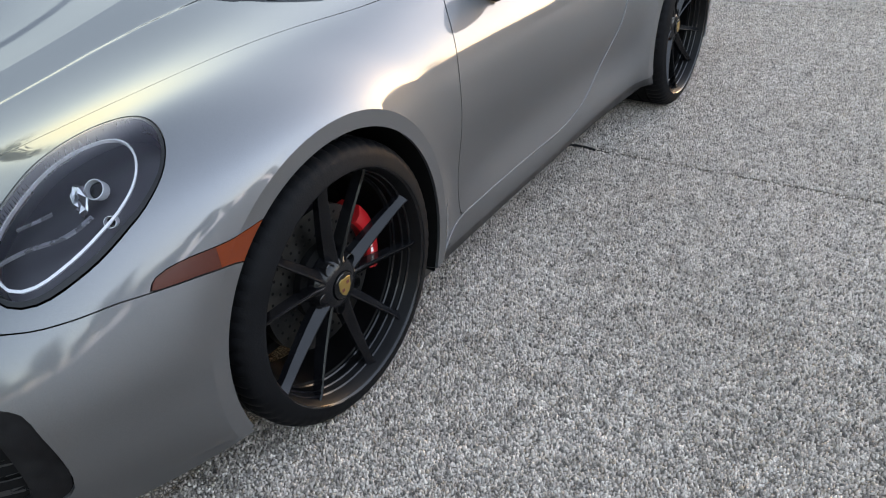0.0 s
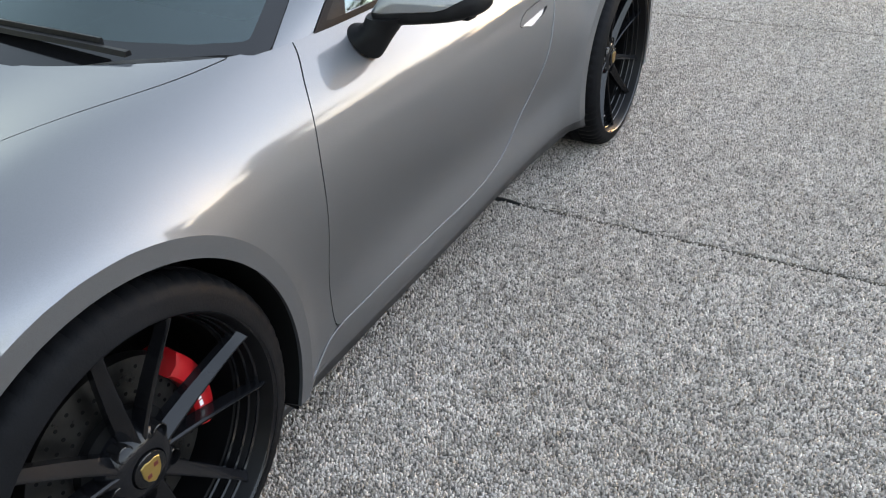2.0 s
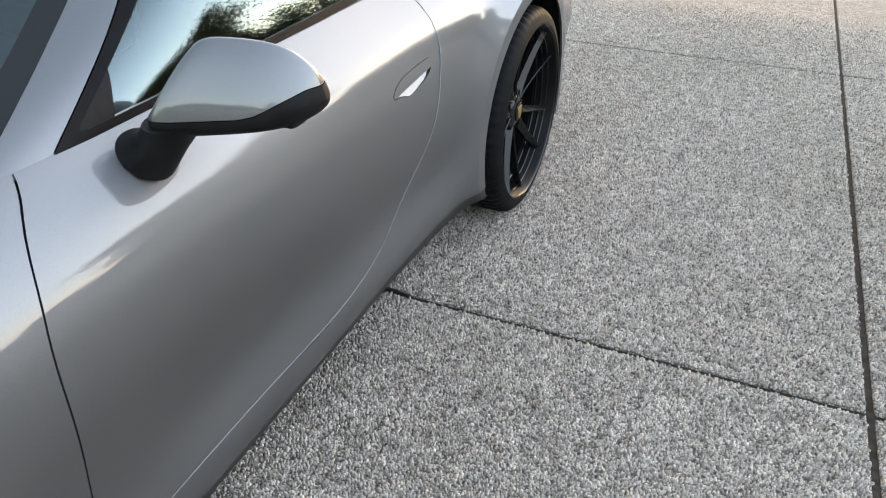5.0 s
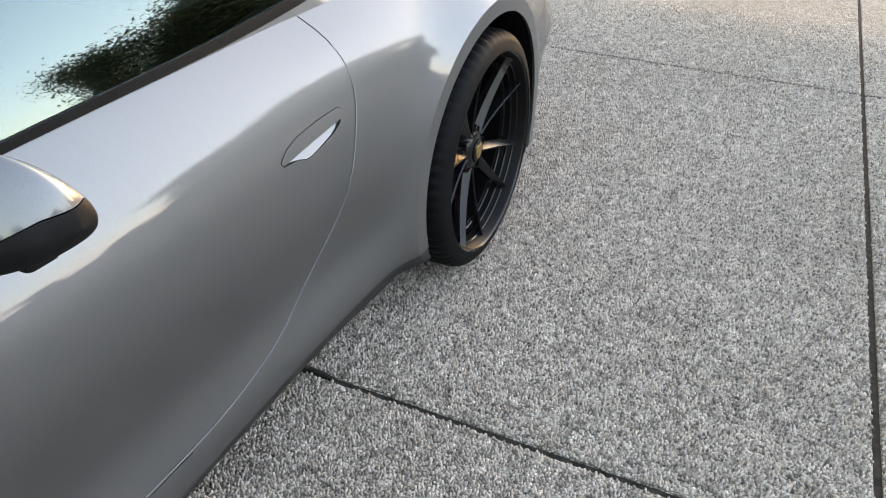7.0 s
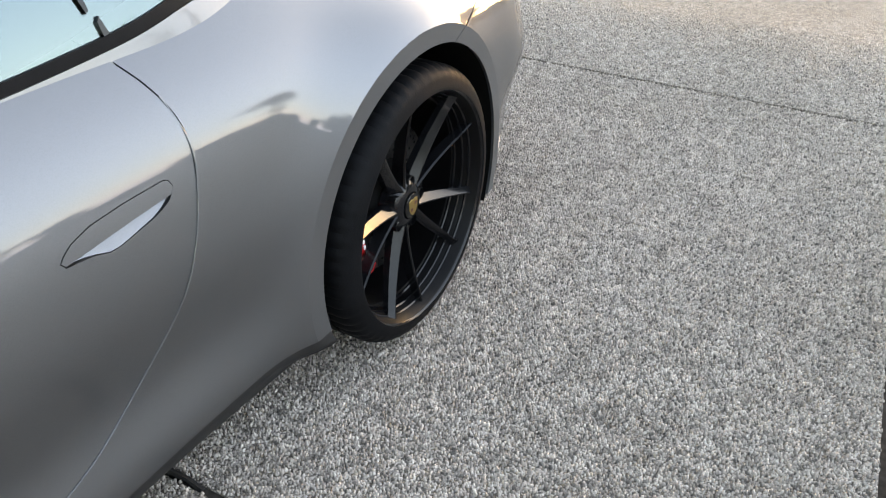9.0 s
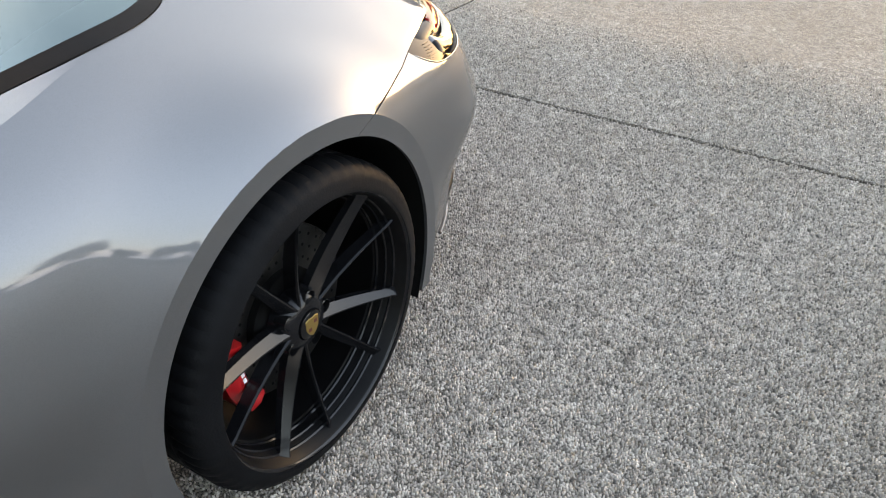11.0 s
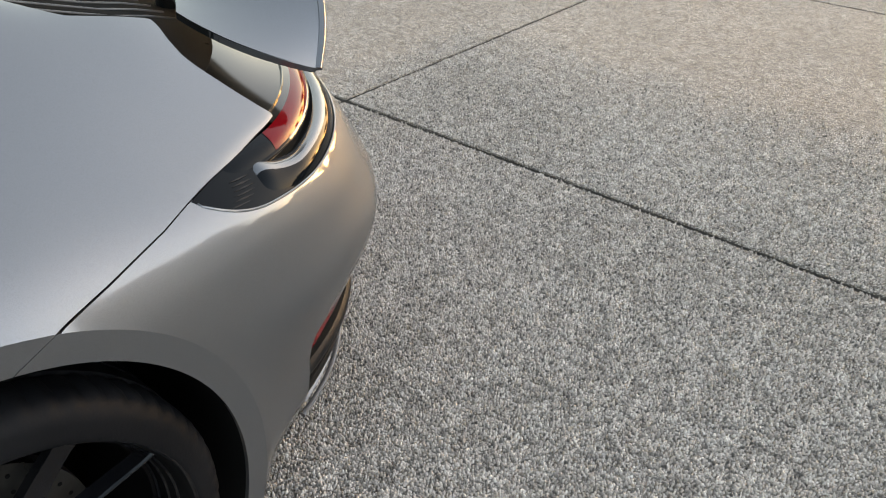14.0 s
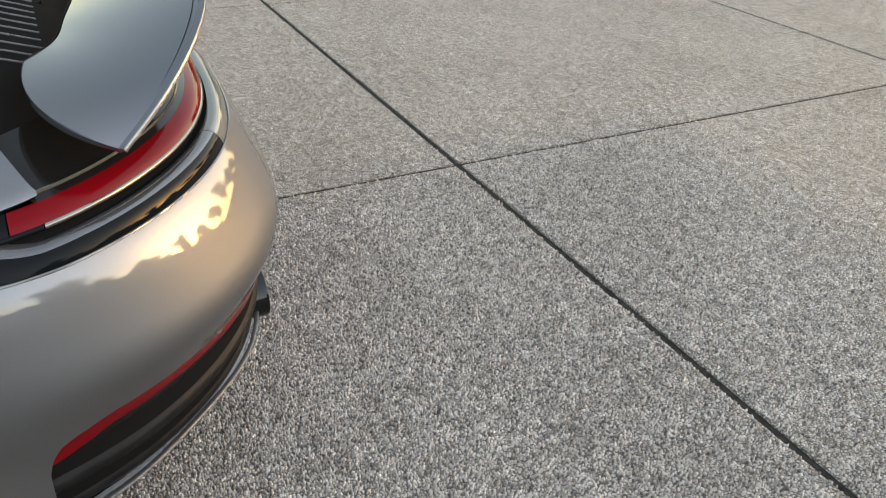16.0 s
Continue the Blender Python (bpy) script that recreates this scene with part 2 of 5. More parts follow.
def part(name, bm, mat, parent=None, label="", smooth=40):
    """Links a bmesh as one mesh object under a thing or a part."""
    bmesh.ops.recalc_face_normals(bm, faces=bm.faces)
    me = bpy.data.meshes.new(name)
    bm.to_mesh(me)
    bm.free()
    me.materials.append(mat)
    if smooth:
        me.polygons.foreach_set("use_smooth", [True] * len(me.polygons))
        me.set_sharp_from_angle(angle=radians(smooth))
    ob = new(name, me)
    ob.parent = parent
    if label:
        ob["label"] = label
    return ob


def sweep(bm, path, section, closed=False, up=(0, 0, 1)):
    """Carries a closed section (across, up) along a path."""
    path = [Vector(p) for p in path]
    rings = []
    for i, p in enumerate(path):
        a = path[i - 1] if i or closed else p
        b = path[(i + 1) % len(path)] if i + 1 < len(path) or closed else p
        d = (b - a).normalized()
        side = d.cross(Vector(up)).normalized()
        top = side.cross(d)
        rings.append([bm.verts.new(p + side * x + top * y) for x, y in section])
    n = len(section)
    for i in range(len(rings) if closed else len(rings) - 1):
        r, s = rings[i], rings[(i + 1) % len(rings)]
        for k in range(n):
            bm.faces.new((r[k], r[(k + 1) % n], s[(k + 1) % n], s[k]))
    if not closed:
        bm.faces.new(rings[0])
        bm.faces.new(rings[-1])
    return bm


def turned(bm, profile, steps=64, arc=2 * math.pi, start=0.0):
    """Turns a profile of (x, radius) round the x axis."""
    full = arc > 6.28
    rings = []
    for i in range(steps if full else steps + 1):
        a = start + arc * i / steps
        rings.append([bm.verts.new((x, r * math.cos(a), r * math.sin(a))) for x, r in profile])
    for i in range(steps):
        r, s = rings[i], rings[(i + 1) % len(rings)]
        for k in range(len(profile) - 1):
            bm.faces.new((r[k], r[k + 1], s[k + 1], s[k]))
    return bm


def bevelled_box(bm, sx, sy, sz, m=Matrix(), r=0.004, seg=2):
    made = bmesh.ops.create_cube(bm, size=1, matrix=m @ Matrix.Diagonal((sx, sy, sz, 1)))
    edges = {e for v in made["verts"] for e in v.link_edges}
    bmesh.ops.bevel(bm, geom=list(edges), offset=r, segments=seg, affect="EDGES", profile=0.5)
    return bm


# ---------------------------------------------------------------- ground
SLAB_X, SLAB_Y = (-0.568, 2.10), (1.722, 4.627)


def aggregate(name, stones):
    """Grey, beige and dark stones in cement, gaps painted as shade, wide soft stains."""
    m = material(name, (0.3,) * 3, 0.66 if stones else 0.8, Specular_IOR_Level=0.5 if stones else 0.4)
    n, l, b = nodes_of(m)
    stops = ((0.0, (0.13, 0.116, 0.104)), (0.12, (0.32, 0.286, 0.254)), (0.36, (0.60, 0.536, 0.475)), (0.70, (0.80, 0.718, 0.636)), (0.92, (0.90, 0.825, 0.738)), (1.0, (0.56, 0.465, 0.355)))
    if stones:
        tint = ramp_node(m, n.new("ShaderNodeNewGeometry").outputs["Random Per Island"], stops)
        shades = [(noise_node(m, 420, 3).outputs["Fac"], ((0.3, (0.66,) * 3), (0.7, (0.91,) * 3)))]
    else:
        cell = noise_node(m, 112, 1, "ShaderNodeTexVoronoi")
        edge = noise_node(m, 112, 1, "ShaderNodeTexVoronoi")
        edge.feature = "DISTANCE_TO_EDGE"
        wobble = noise_node(m, 190, 2)
        for t in (cell, edge):
            add = n.new("ShaderNodeMix")
            add.data_type = "VECTOR"
            add.inputs["Factor"].default_value = 0.004
            l.new(t.inputs["Vector"].links[0].from_socket, add.inputs["A"])
            l.new(wobble.outputs["Color"], add.inputs["B"])
            l.new(add.outputs["Result"], t.inputs["Vector"])
        tint = ramp_node(m, cell.outputs["Color"], stops)
        # darkened towards the stones' edges, in place of the shade in the gaps
        shades = [(edge.outputs["Distance"], ((0.0, (0.06, 0.058, 0.055)), (0.18, (1.0,) * 3)))]
        bump_node(m, edge.outputs["Distance"], 0.8, 0.014)
    shades.append((noise_node(m, 42, 3).outputs["Fac"], ((0.36, (0.66, 0.655, 0.65)), (0.6, (1.0,) * 3))))
    shades.append((noise_node(m, 17, 3).outputs["Fac"], ((0.38, (0.80, 0.795, 0.79)), (0.58, (1.0,) * 3))))
    shades.append((noise_node(m, 1.1, 7).outputs["Fac"], ((0.32, (0.86, 0.85, 0.835)), (0.62, (1.0,) * 3))))
    shades.append((noise_node(m, 9, 4).outputs["Fac"], ((0.30, (0.88, 0.87, 0.86)), (0.6, (1.0,) * 3))))
    last = tint.outputs["Color"]
    for source, ends in shades:
        mul = n.new("ShaderNodeMix")
        mul.data_type, mul.blend_type = "RGBA", "MULTIPLY"
        mul.inputs["Factor"].default_value = 1.0
        l.new(last, mul.inputs["A"])
        l.new(ramp_node(m, source, ends).outputs["Color"], mul.inputs["B"])
        last = mul.outputs["Result"]
    l.new(last, b.inputs["Base Color"])
    return m


CONCRETE = aggregate("exposed_aggregate", False)
STONES = aggregate("aggregate_stones", True)
EARTH = worn(material("joint_earth", (0.04, 0.035, 0.03), 0.95, Specular_IOR_Level=0.1), (0.018, 0.016, 0.014), (0.05, 0.044, 0.037), 40, None, 0.5)


def ground_and_slabs():
    bm = bmesh.new()
    bmesh.ops.create_grid(bm, x_segments=8, y_segments=8, size=150, matrix=Matrix.Translation((0, 0, -0.007)))
    tagged(part("ground", bm, EARTH, smooth=0), "bare dark earth under the concrete slabs", "ground", kind="structure")
    base = new("pavement")
    tagged(base, "grey exposed-aggregate concrete slabs with dark joints", "pavement", kind="structure")
    xs = [SLAB_X[0] + 2.668 * i for i in range(-5, 9)]
    ys = [-18.9, -16.0, -13.0, -10.1, -7.1, -4.15, -1.2, 1.722, 4.627, 7.9, 10.9, 13.9, 16.9, 19.9]
    for x0, x1 in zip(xs, xs[1:]):
        for y0, y1 in zip(ys, ys[1:]):
            bm = bmesh.new()
            a, b = (y + side * (0.013 if y > 4 else 0.009) for y, side in ((y0, 1), (y1, -1)))
            bevelled_box(bm, x1 - x0 - 0.019, b - a, 0.1, Matrix.Translation(((x0 + x1) / 2, (a + b) / 2, -0.05)), 0.005)
            part("slab", bm, CONCRETE, base, smooth=0)
    stones(base)
    path = [(0.70, 1.716, 0.004), (0.745, 1.722, 0.008), (0.79, 1.724, 0.007), (0.835, 1.719, 0.004)]
    part("joint_filler", sweep(bmesh.new(), path, [(-0.006, -0.006), (0.007, -0.006), (0.004, 0.003), (-0.004, 0.002)]), RUBBER_OLD, base, "loose black strip of joint filler")


RUBBER_OLD = worn(material("old_filler", (0.01,) * 3, 0.8), (0.006, 0.006, 0.006), (0.016, 0.015, 0.014), 60)


def stones(base, pitch=0.0076):
    """The stones that stand out of the concrete beside the car, too small and many to count."""
    rng = np.random.default_rng(5)
    x, y = np.meshgrid(np.arange(-0.9, 3.5, pitch), np.arange(-1.0, 6.0, pitch * 0.87))
    x[1::2] += pitch / 2
    p = np.c_[x.ravel(), y.ravel()] + rng.uniform(-0.36, 0.36, (x.size, 2)) * pitch
    near = np.ones(len(p), bool)
    for j in SLAB_X:
        near &= np.abs(p[:, 0] - j) > rng.uniform(0.009, 0.0165, len(p))
    for j in SLAB_Y:
        near &= np.abs(p[:, 1] - j) > rng.uniform(0.009, 0.0165, len(p)) + (0.004 if j > 4 else 0)
    near &= ~((p[:, 0] < 0.72) & (p[:, 1] < 3.05))
    # fewer and fewer stand out further off
    thin = np.maximum(np.clip((p[:, 0] - 2.0) / 1.5, 0, 1), np.clip((p[:, 1] - 3.6) / 2.4, 0, 1))
    thin = np.maximum(thin, np.clip((0.45 - p[:, 0]) / 1.3, 0, 1))
    near &= rng.random(len(p)) > 0.04 + 0.96 * thin
    p = p[near]
    n = len(p)
    size = pitch * rng.uniform(0.38, 0.68, n)
    turn = rng.uniform(0, 6.283, n)
    high = rng.uniform(0.0022, 0.0078, n)
    slope = rng.normal(0, 0.30, (n, 2))
    longer = rng.uniform(0.75, 1.3, n)
    pts = np.zeros((n, 8, 3))
    for k in range(4):
        a = turn + k * 1.5708 + rng.uniform(-0.35, 0.35, n)
        r = size * rng.uniform(0.85, 1.15, n)
        dx, dy = r * np.cos(a) * longer, r * np.sin(a) / longer
        c, d = np.cos(turn * 3), np.sin(turn * 3)
        dx, dy = dx * c - dy * d, dx * d + dy * c
        pts[:, k] = np.c_[p[:, 0] + dx, p[:, 1] + dy, np.full(n, -0.001)]
        pts[:, 4 + k] = np.c_[p[:, 0] + dx * 0.62, p[:, 1] + dy * 0.62, high + (slope * np.c_[dx, dy]).sum(1)]
    face = [(k, (k + 1) % 4, 4 + (k + 1) % 4, 4 + k) for k in range(4)]
    loops = np.array([i for f in face for i in f] + [4, 5, 6, 7])
    me = bpy.data.meshes.new("aggregate")
    me.vertices.add(n * 8)
    me.vertices.foreach_set("co", pts.ravel())
    me.loops.add(n * 20)
    me.loops.foreach_set("vertex_index", (loops[None] + 8 * np.arange(n)[:, None]).ravel().astype(np.int32))
    me.polygons.add(n * 5)
    start = np.array([0, 4, 8, 12, 16])
    me.polygons.foreach_set("loop_start", (start[None] + 20 * np.arange(n)[:, None]).ravel().astype(np.int32))
    me.update(calc_edges=True)
    me.materials.append(STONES)
    ob = new("aggregate", me)
    ob.parent = base
    tagged(ob, "small grey and beige stones standing out of the concrete", kind="stuff")


ground_and_slabs()

# ---------------------------------------------------------------- car body
FRONT, REAR = (0.0, 0.339), (2.45, 0.357)
ARCH_F, ARCH_R = 0.371, 0.408
FLANGE_F, FLANGE_R = 0.037, 0.043
GUIDES = [
    # bottom edge
    [(0, -0.9, 0.14), (0.45, -0.86, 0.14), (0.74, -0.68, 0.14), (0.86, -0.42, 0.15), (0.88, 0, 0.15), (0.868, 0.42, 0.15), (0.857, 0.75, 0.15), (0.847, 1.25, 0.155), (0.848, 1.75, 0.165), (0.875, 2.1, 0.18), (0.89, 2.45, 0.2), (0.87, 2.85, 0.22), (0.765, 3.17, 0.235), (0.5, 3.44, 0.24), (0, 3.53, 0.25)],
    # rocker
    [(0, -0.96, 0.25), (0.47, -0.91, 0.25), (0.8, -0.7, 0.25), (0.9, -0.42, 0.26), (0.915, 0, 0.26), (0.883, 0.42, 0.25), (0.874, 0.75, 0.235), (0.868, 1.25, 0.238), (0.873, 1.75, 0.25), (0.9, 2.1, 0.28), (0.915, 2.45, 0.3), (0.895, 2.85, 0.31), (0.8, 3.2, 0.33), (0.51, 3.475, 0.335), (0, 3.555, 0.34)],
    # lower door
    [(0, -0.985, 0.365), (0.48, -0.93, 0.365), (0.82, -0.7, 0.37), (0.912, -0.42, 0.37), (0.926, 0, 0.4), (0.888, 0.42, 0.38), (0.858, 0.75, 0.375), (0.850, 1.25, 0.38), (0.859, 1.75, 0.385), (0.907, 2.1, 0.4), (0.926, 2.45, 0.42), (0.912, 2.85, 0.43), (0.806, 3.206, 0.44), (0.511, 3.49, 0.45), (0, 3.566, 0.455)],
    # widest
    [(0, -0.988, 0.45), (0.483, -0.936, 0.45), (0.821, -0.693, 0.46), (0.918, -0.42, 0.47), (0.926, 0, 0.53), (0.902, 0.42, 0.52), (0.879, 0.75, 0.52), (0.875, 1.25, 0.52), (0.882, 1.75, 0.525), (0.916, 2.1, 0.54), (0.93, 2.45, 0.55), (0.916, 2.85, 0.55), (0.832, 3.243, 0.545), (0.525, 3.528, 0.55), (0, 3.602, 0.56)],
    # upper door
    [(0, -0.95, 0.54), (0.47, -0.9, 0.545), (0.79, -0.67, 0.57), (0.887, -0.42, 0.63), (0.921, 0, 0.66), (0.9, 0.42, 0.65), (0.882, 0.75, 0.65), (0.877, 1.25, 0.655), (0.88, 1.75, 0.665), (0.905, 2.1, 0.67), (0.925, 2.45, 0.68), (0.911, 2.85, 0.67), (0.820, 3.228, 0.645), (0.517, 3.498, 0.65), (0, 3.573, 0.655)],
    # shoulder
    [(0, -0.89, 0.59), (0.44, -0.84, 0.6), (0.74, -0.63, 0.65), (0.844, -0.42, 0.715), (0.892, 0, 0.757), (0.867, 0.42, 0.765), (0.85, 0.75, 0.767), (0.846, 1.25, 0.775), (0.846, 1.75, 0.801), (0.868, 2.1, 0.808), (0.886, 2.45, 0.798), (0.884, 2.85, 0.772), (0.797, 3.19, 0.742), (0.5, 3.445, 0.742), (0, 3.53, 0.742)],
    # belt and fender crown
    [(0, -0.83, 0.615), (0.42, -0.78, 0.635), (0.68, -0.58, 0.7), (0.76, -0.42, 0.765), (0.79, 0, 0.82), (0.782, 0.42, 0.85), (0.770, 0.75, 0.871), (0.769, 1.25, 0.884), (0.77, 1.75, 0.893), (0.772, 2.1, 0.915), (0.79, 2.45, 0.887), (0.785, 2.85, 0.842), (0.717, 3.13, 0.815), (0.47, 3.37, 0.8), (0, 3.45, 0.8)],
    # inside the crown
    [(0, -0.76, 0.635), (0.39, -0.7, 0.66), (0.58, -0.53, 0.715), (0.63, -0.42, 0.765), (0.65, 0, 0.83), (0.66, 0.42, 0.88), (0.69, 0.75, 0.905), (0.69, 1.25, 0.918), (0.69, 1.75, 0.940), (0.67, 2.1, 0.981), (0.605, 2.45, 0.982), (0.58, 2.85, 0.945), (0.52, 3.085, 0.922), (0.37, 3.28, 0.87), (0, 3.34, 0.87)],
    # hood and deck
    [(0, -0.69, 0.65), (0.25, -0.64, 0.675), (0.36, -0.48, 0.705), (0.38, -0.42, 0.72), (0.4, 0, 0.8), (0.42, 0.42, 0.885), (0.43, 0.75, 0.92), (0.42, 1.25, 0.93), (0.4, 1.75, 0.95), (0.45, 2.1, 1.06), (0.4, 2.45, 1.1), (0.36, 2.85, 1.015), (0.32, 3.06, 0.95), (0.22, 3.2, 0.915), (0, 3.25, 0.905)],
    # middle
    [(0, -0.62, 0.665), (0, -0.58, 0.68), (0, -0.45, 0.705), (0, -0.42, 0.71), (0, 0, 0.8), (0, 0.42, 0.9), (0, 0.75, 0.935), (0, 1.25, 0.94), (0, 1.75, 0.96), (0, 2.1, 1.15), (0, 2.45, 1.15), (0, 2.85, 1.04), (0, 3.05, 0.962), (0, 3.15, 0.935), (0, 3.2, 0.925)],
]
HOUSE = [
    # foot of the glass, from the windscreen's middle round to the rear
    [(0, 0.29, 0.862), (0.36, 0.31, 0.858), (0.748, 0.53, 0.862), (0.770, 0.70, 0.864), (0.768, 1.25, 0.878), (0.765, 1.75, 0.892), (0.762, 2.1, 0.902), (0.66, 2.42, 0.955), (0.48, 2.7, 0.985), (0, 2.8, 1.02)],
    [(0, 0.66, 1.02), (0.35, 0.69, 1.005), (0.65, 0.83, 0.98), (0.706, 0.91, 0.985), (0.721, 1.28, 1.02), (0.719, 1.73, 1.035), (0.71, 2.07, 1), (0.6, 2.34, 1.025), (0.42, 2.6, 1.03), (0, 2.7, 1.055)],
    [(0, 0.93, 1.14), (0.32, 0.95, 1.13), (0.565, 1.06, 1.105), (0.625, 1.13, 1.11), (0.64, 1.32, 1.16), (0.64, 1.7, 1.175), (0.625, 2.02, 1.13), (0.53, 2.24, 1.105), (0.36, 2.5, 1.085), (0, 2.58, 1.11)],
    [(0, 1.17, 1.235), (0.27, 1.18, 1.23), (0.45, 1.25, 1.205), (0.505, 1.3, 1.21), (0.515, 1.42, 1.245), (0.515, 1.68, 1.26), (0.49, 1.97, 1.235), (0.42, 2.17, 1.19), (0.28, 2.35, 1.165), (0, 2.43, 1.185)],
    [(0, 1.4, 1.285), (0.13, 1.4, 1.284), (0.22, 1.43, 1.28), (0.25, 1.46, 1.282), (0.26, 1.52, 1.29), (0.26, 1.64, 1.296), (0.25, 1.8, 1.288), (0.2, 1.9, 1.275), (0.13, 2, 1.262), (0, 2.06, 1.262)],
    [(0, 1.5 + 0.045 * i, 1.298 - 0.0004 * i * i) for i in range(10)],
]


def round_field(centre, radius):
    def field(v):
        d = np.hypot(v[:, 1] - centre[0], v[:, 2] - centre[1]) - radius
        return np.where(v[:, 0] > 0.55, d, 1.0)

    return field


def between(points):
    """A smooth height (or other value) as a function of one coordinate."""
    p = np.array(points, float)
    return lambda q: np.interp(q, p[:, 0], p[:, 1])


def as_mesh(lines, ns, nv, tweak=None):
    v, f = loft(lines, ns, nv)
    if tweak:
        v = tweak(v)
    n = normals(v, f)
    if (n * (v - (0, 1.2, 0.6))).sum() < 0:
        f, n = [tuple(reversed(q)) for q in f], -n
    return v, f, n


def offset(mesh, depth):
    return mesh[0] - depth * mesh[2], mesh[1], mesh[2]


def hood_crease(v):
    """The hood's sunken middle between two crisp edges."""
    edge = np.interp(v[:, 1], [-0.6, -0.3, 0.0, 0.14, 0.28, 0.45], [0.12, 0.15, 0.165, 0.19, 0.235, 0.31])
    rise = np.clip((edge - v[:, 0]) / 0.013 + 0.5, 0, 1)
    rise = rise * rise * (3 - 2 * rise) * ((v[:, 1] > -0.62) & (v[:, 1] < 0.6) & (v[:, 2] > 0.6))
    v = v.copy()
    v[:, 2] -= 0.005 * rise
    return v


GAP = 0.0016
# outlines of the panels: (y, z) from the side, (x, y) from above, (x, z) from the front
HANDLE = [(1.533, 0.692), (1.545, 0.706), (1.563, 0.718), (1.598, 0.729), (1.661, 0.736), (1.742, 0.7405), (1.752, 0.738), (1.755, 0.731), (1.742, 0.709), (1.713, 0.695), (1.66, 0.684), (1.623, 0.677), (1.589, 0.687)]
DOOR = [*curve_through([(0.66, 0.93), (0.637, 0.866), (0.599, 0.824), (0.572, 0.785), (0.554, 0.745), (0.5375, 0.69), (0.530, 0.62), (0.529, 0.55), (0.531, 0.43), (0.533, 0.30)], 30), (0.540, 0.265), *curve_through([(0.60, 0.264), (0.83, 0.268), (1.05, 0.271), (1.28, 0.277), (1.41, 0.296), (1.53, 0.337), (1.63, 0.41), (1.71, 0.51), (1.762, 0.61), (1.794, 0.70), (1.81, 0.78), (1.80, 0.85), (1.765, 0.91), (1.74, 0.94)], 60)]
COWL_EDGE = [(0.0, 0.292), (0.2, 0.30), (0.40, 0.318), (0.52, 0.352), (0.63, 0.40), (0.70, 0.455), (0.733, 0.50)]
HOOD = [*curve_through([(0.733, 0.50), (0.715, 0.36), (0.658, 0.20), (0.615, 0.096), (0.55, -0.10), (0.50, -0.25), (0.43, -0.42), (0.34, -0.56), (0.2, -0.655), (0.0, -0.69)], 50), (-0.2, -0.69), (-0.2, 0.292), *curve_through(COWL_EDGE, 24)]
LAMP = [tuple(p) for p in curve_through([(0.848, -0.42), (0.838, -0.362), (0.815, -0.325), (0.78, -0.297), (0.735, -0.278), (0.68, -0.268), (0.628, -0.28), (0.592, -0.325), (0.585, -0.40), (0.60, -0.48), (0.63, -0.55), (0.67, -0.605), (0.715, -0.638), (0.758, -0.643), (0.79, -0.62), (0.82, -0.562), (0.838, -0.50), (0.848, -0.42)], 90)][:-1]
MARKER = [(-0.47, 0.5895), (-0.462, 0.603), (-0.445, 0.613), (-0.42, 0.620), (-0.378, 0.623), (-0.313, 0.622), (-0.22, 0.63), (-0.22, 0.55), (-0.27, 0.562), (-0.314, 0.576), (-0.382, 0.585)]
SEAM_F = between([(-1.1, 0.60), (-0.67, 0.592), (-0.63, 0.587), (-0.58, 0.588), (-0.52, 0.592), (-0.47, 0.589), (-0.382, 0.584), (-0.314, 0.575), (-0.27, 0.561), (-0.2, 0.54)])
INTAKE = [tuple(p) for p in curve_through([(0.25, 0.47), (0.55, 0.485), (0.77, 0.492), (0.806, 0.48), (0.824, 0.44), (0.832, 0.37), (0.831, 0.30), (0.815, 0.262), (0.76, 0.245), (0.5, 0.235), (0.25, 0.232)], 60)]
SEAM_R = between([(0.55, 2.33), (0.748, 2.573), (0.7715, 2.6305), (0.80, 2.70)])
BUMPER_R = between([(2.45, 0.99), (2.6305, 0.9335), (2.66, 0.924), (2.719, 0.905), (2.78, 0.884), (2.824, 0.869), (2.889, 0.8415), (2.939, 0.8195), (3.015, 0.789), (3.063, 0.768), (3.107, 0.7495), (3.135, 0.735), (3.16, 0.60), (3.2, -0.5)])
LEDGE = between([(2.5, 0.85), (2.86, 0.83), (2.882, 0.8042), (2.898, 0.7925), (2.918, 0.782), (2.962, 0.765), (3.0, 0.757), (3.07, 0.75), (3.13, 0.746), (3.45, 0.743), (3.7, 0.742)])
DECK = [(0.739, 3.30), (0.735, 3.134), (0.729, 3.125), (0.703, 3.112), (0.668, 3.0955), (0.631, 3.080), (0.613, 3.073), (0.591, 3.0685), (0.553, 3.0715), (0.515, 3.080), (0.4935, 3.080), (0.477, 3.0065), (0.465, 2.946), (0.40, 2.88), (0.2, 2.85), (-0.2, 2.85), (-0.2, 3.8), (0.739, 3.8)]
FOOT = [tuple(p[:2]) for p in HOUSE[0]]
GLASS_F = [(-0.2, 0.22), (0.0, 0.22), (0.36, 0.24), (0.74, 0.46), (0.756, 0.585), (0.652, 0.835), (0.565, 1.06), (0.48, 1.18), (0.3, 1.19), (-0.2, 1.19)]
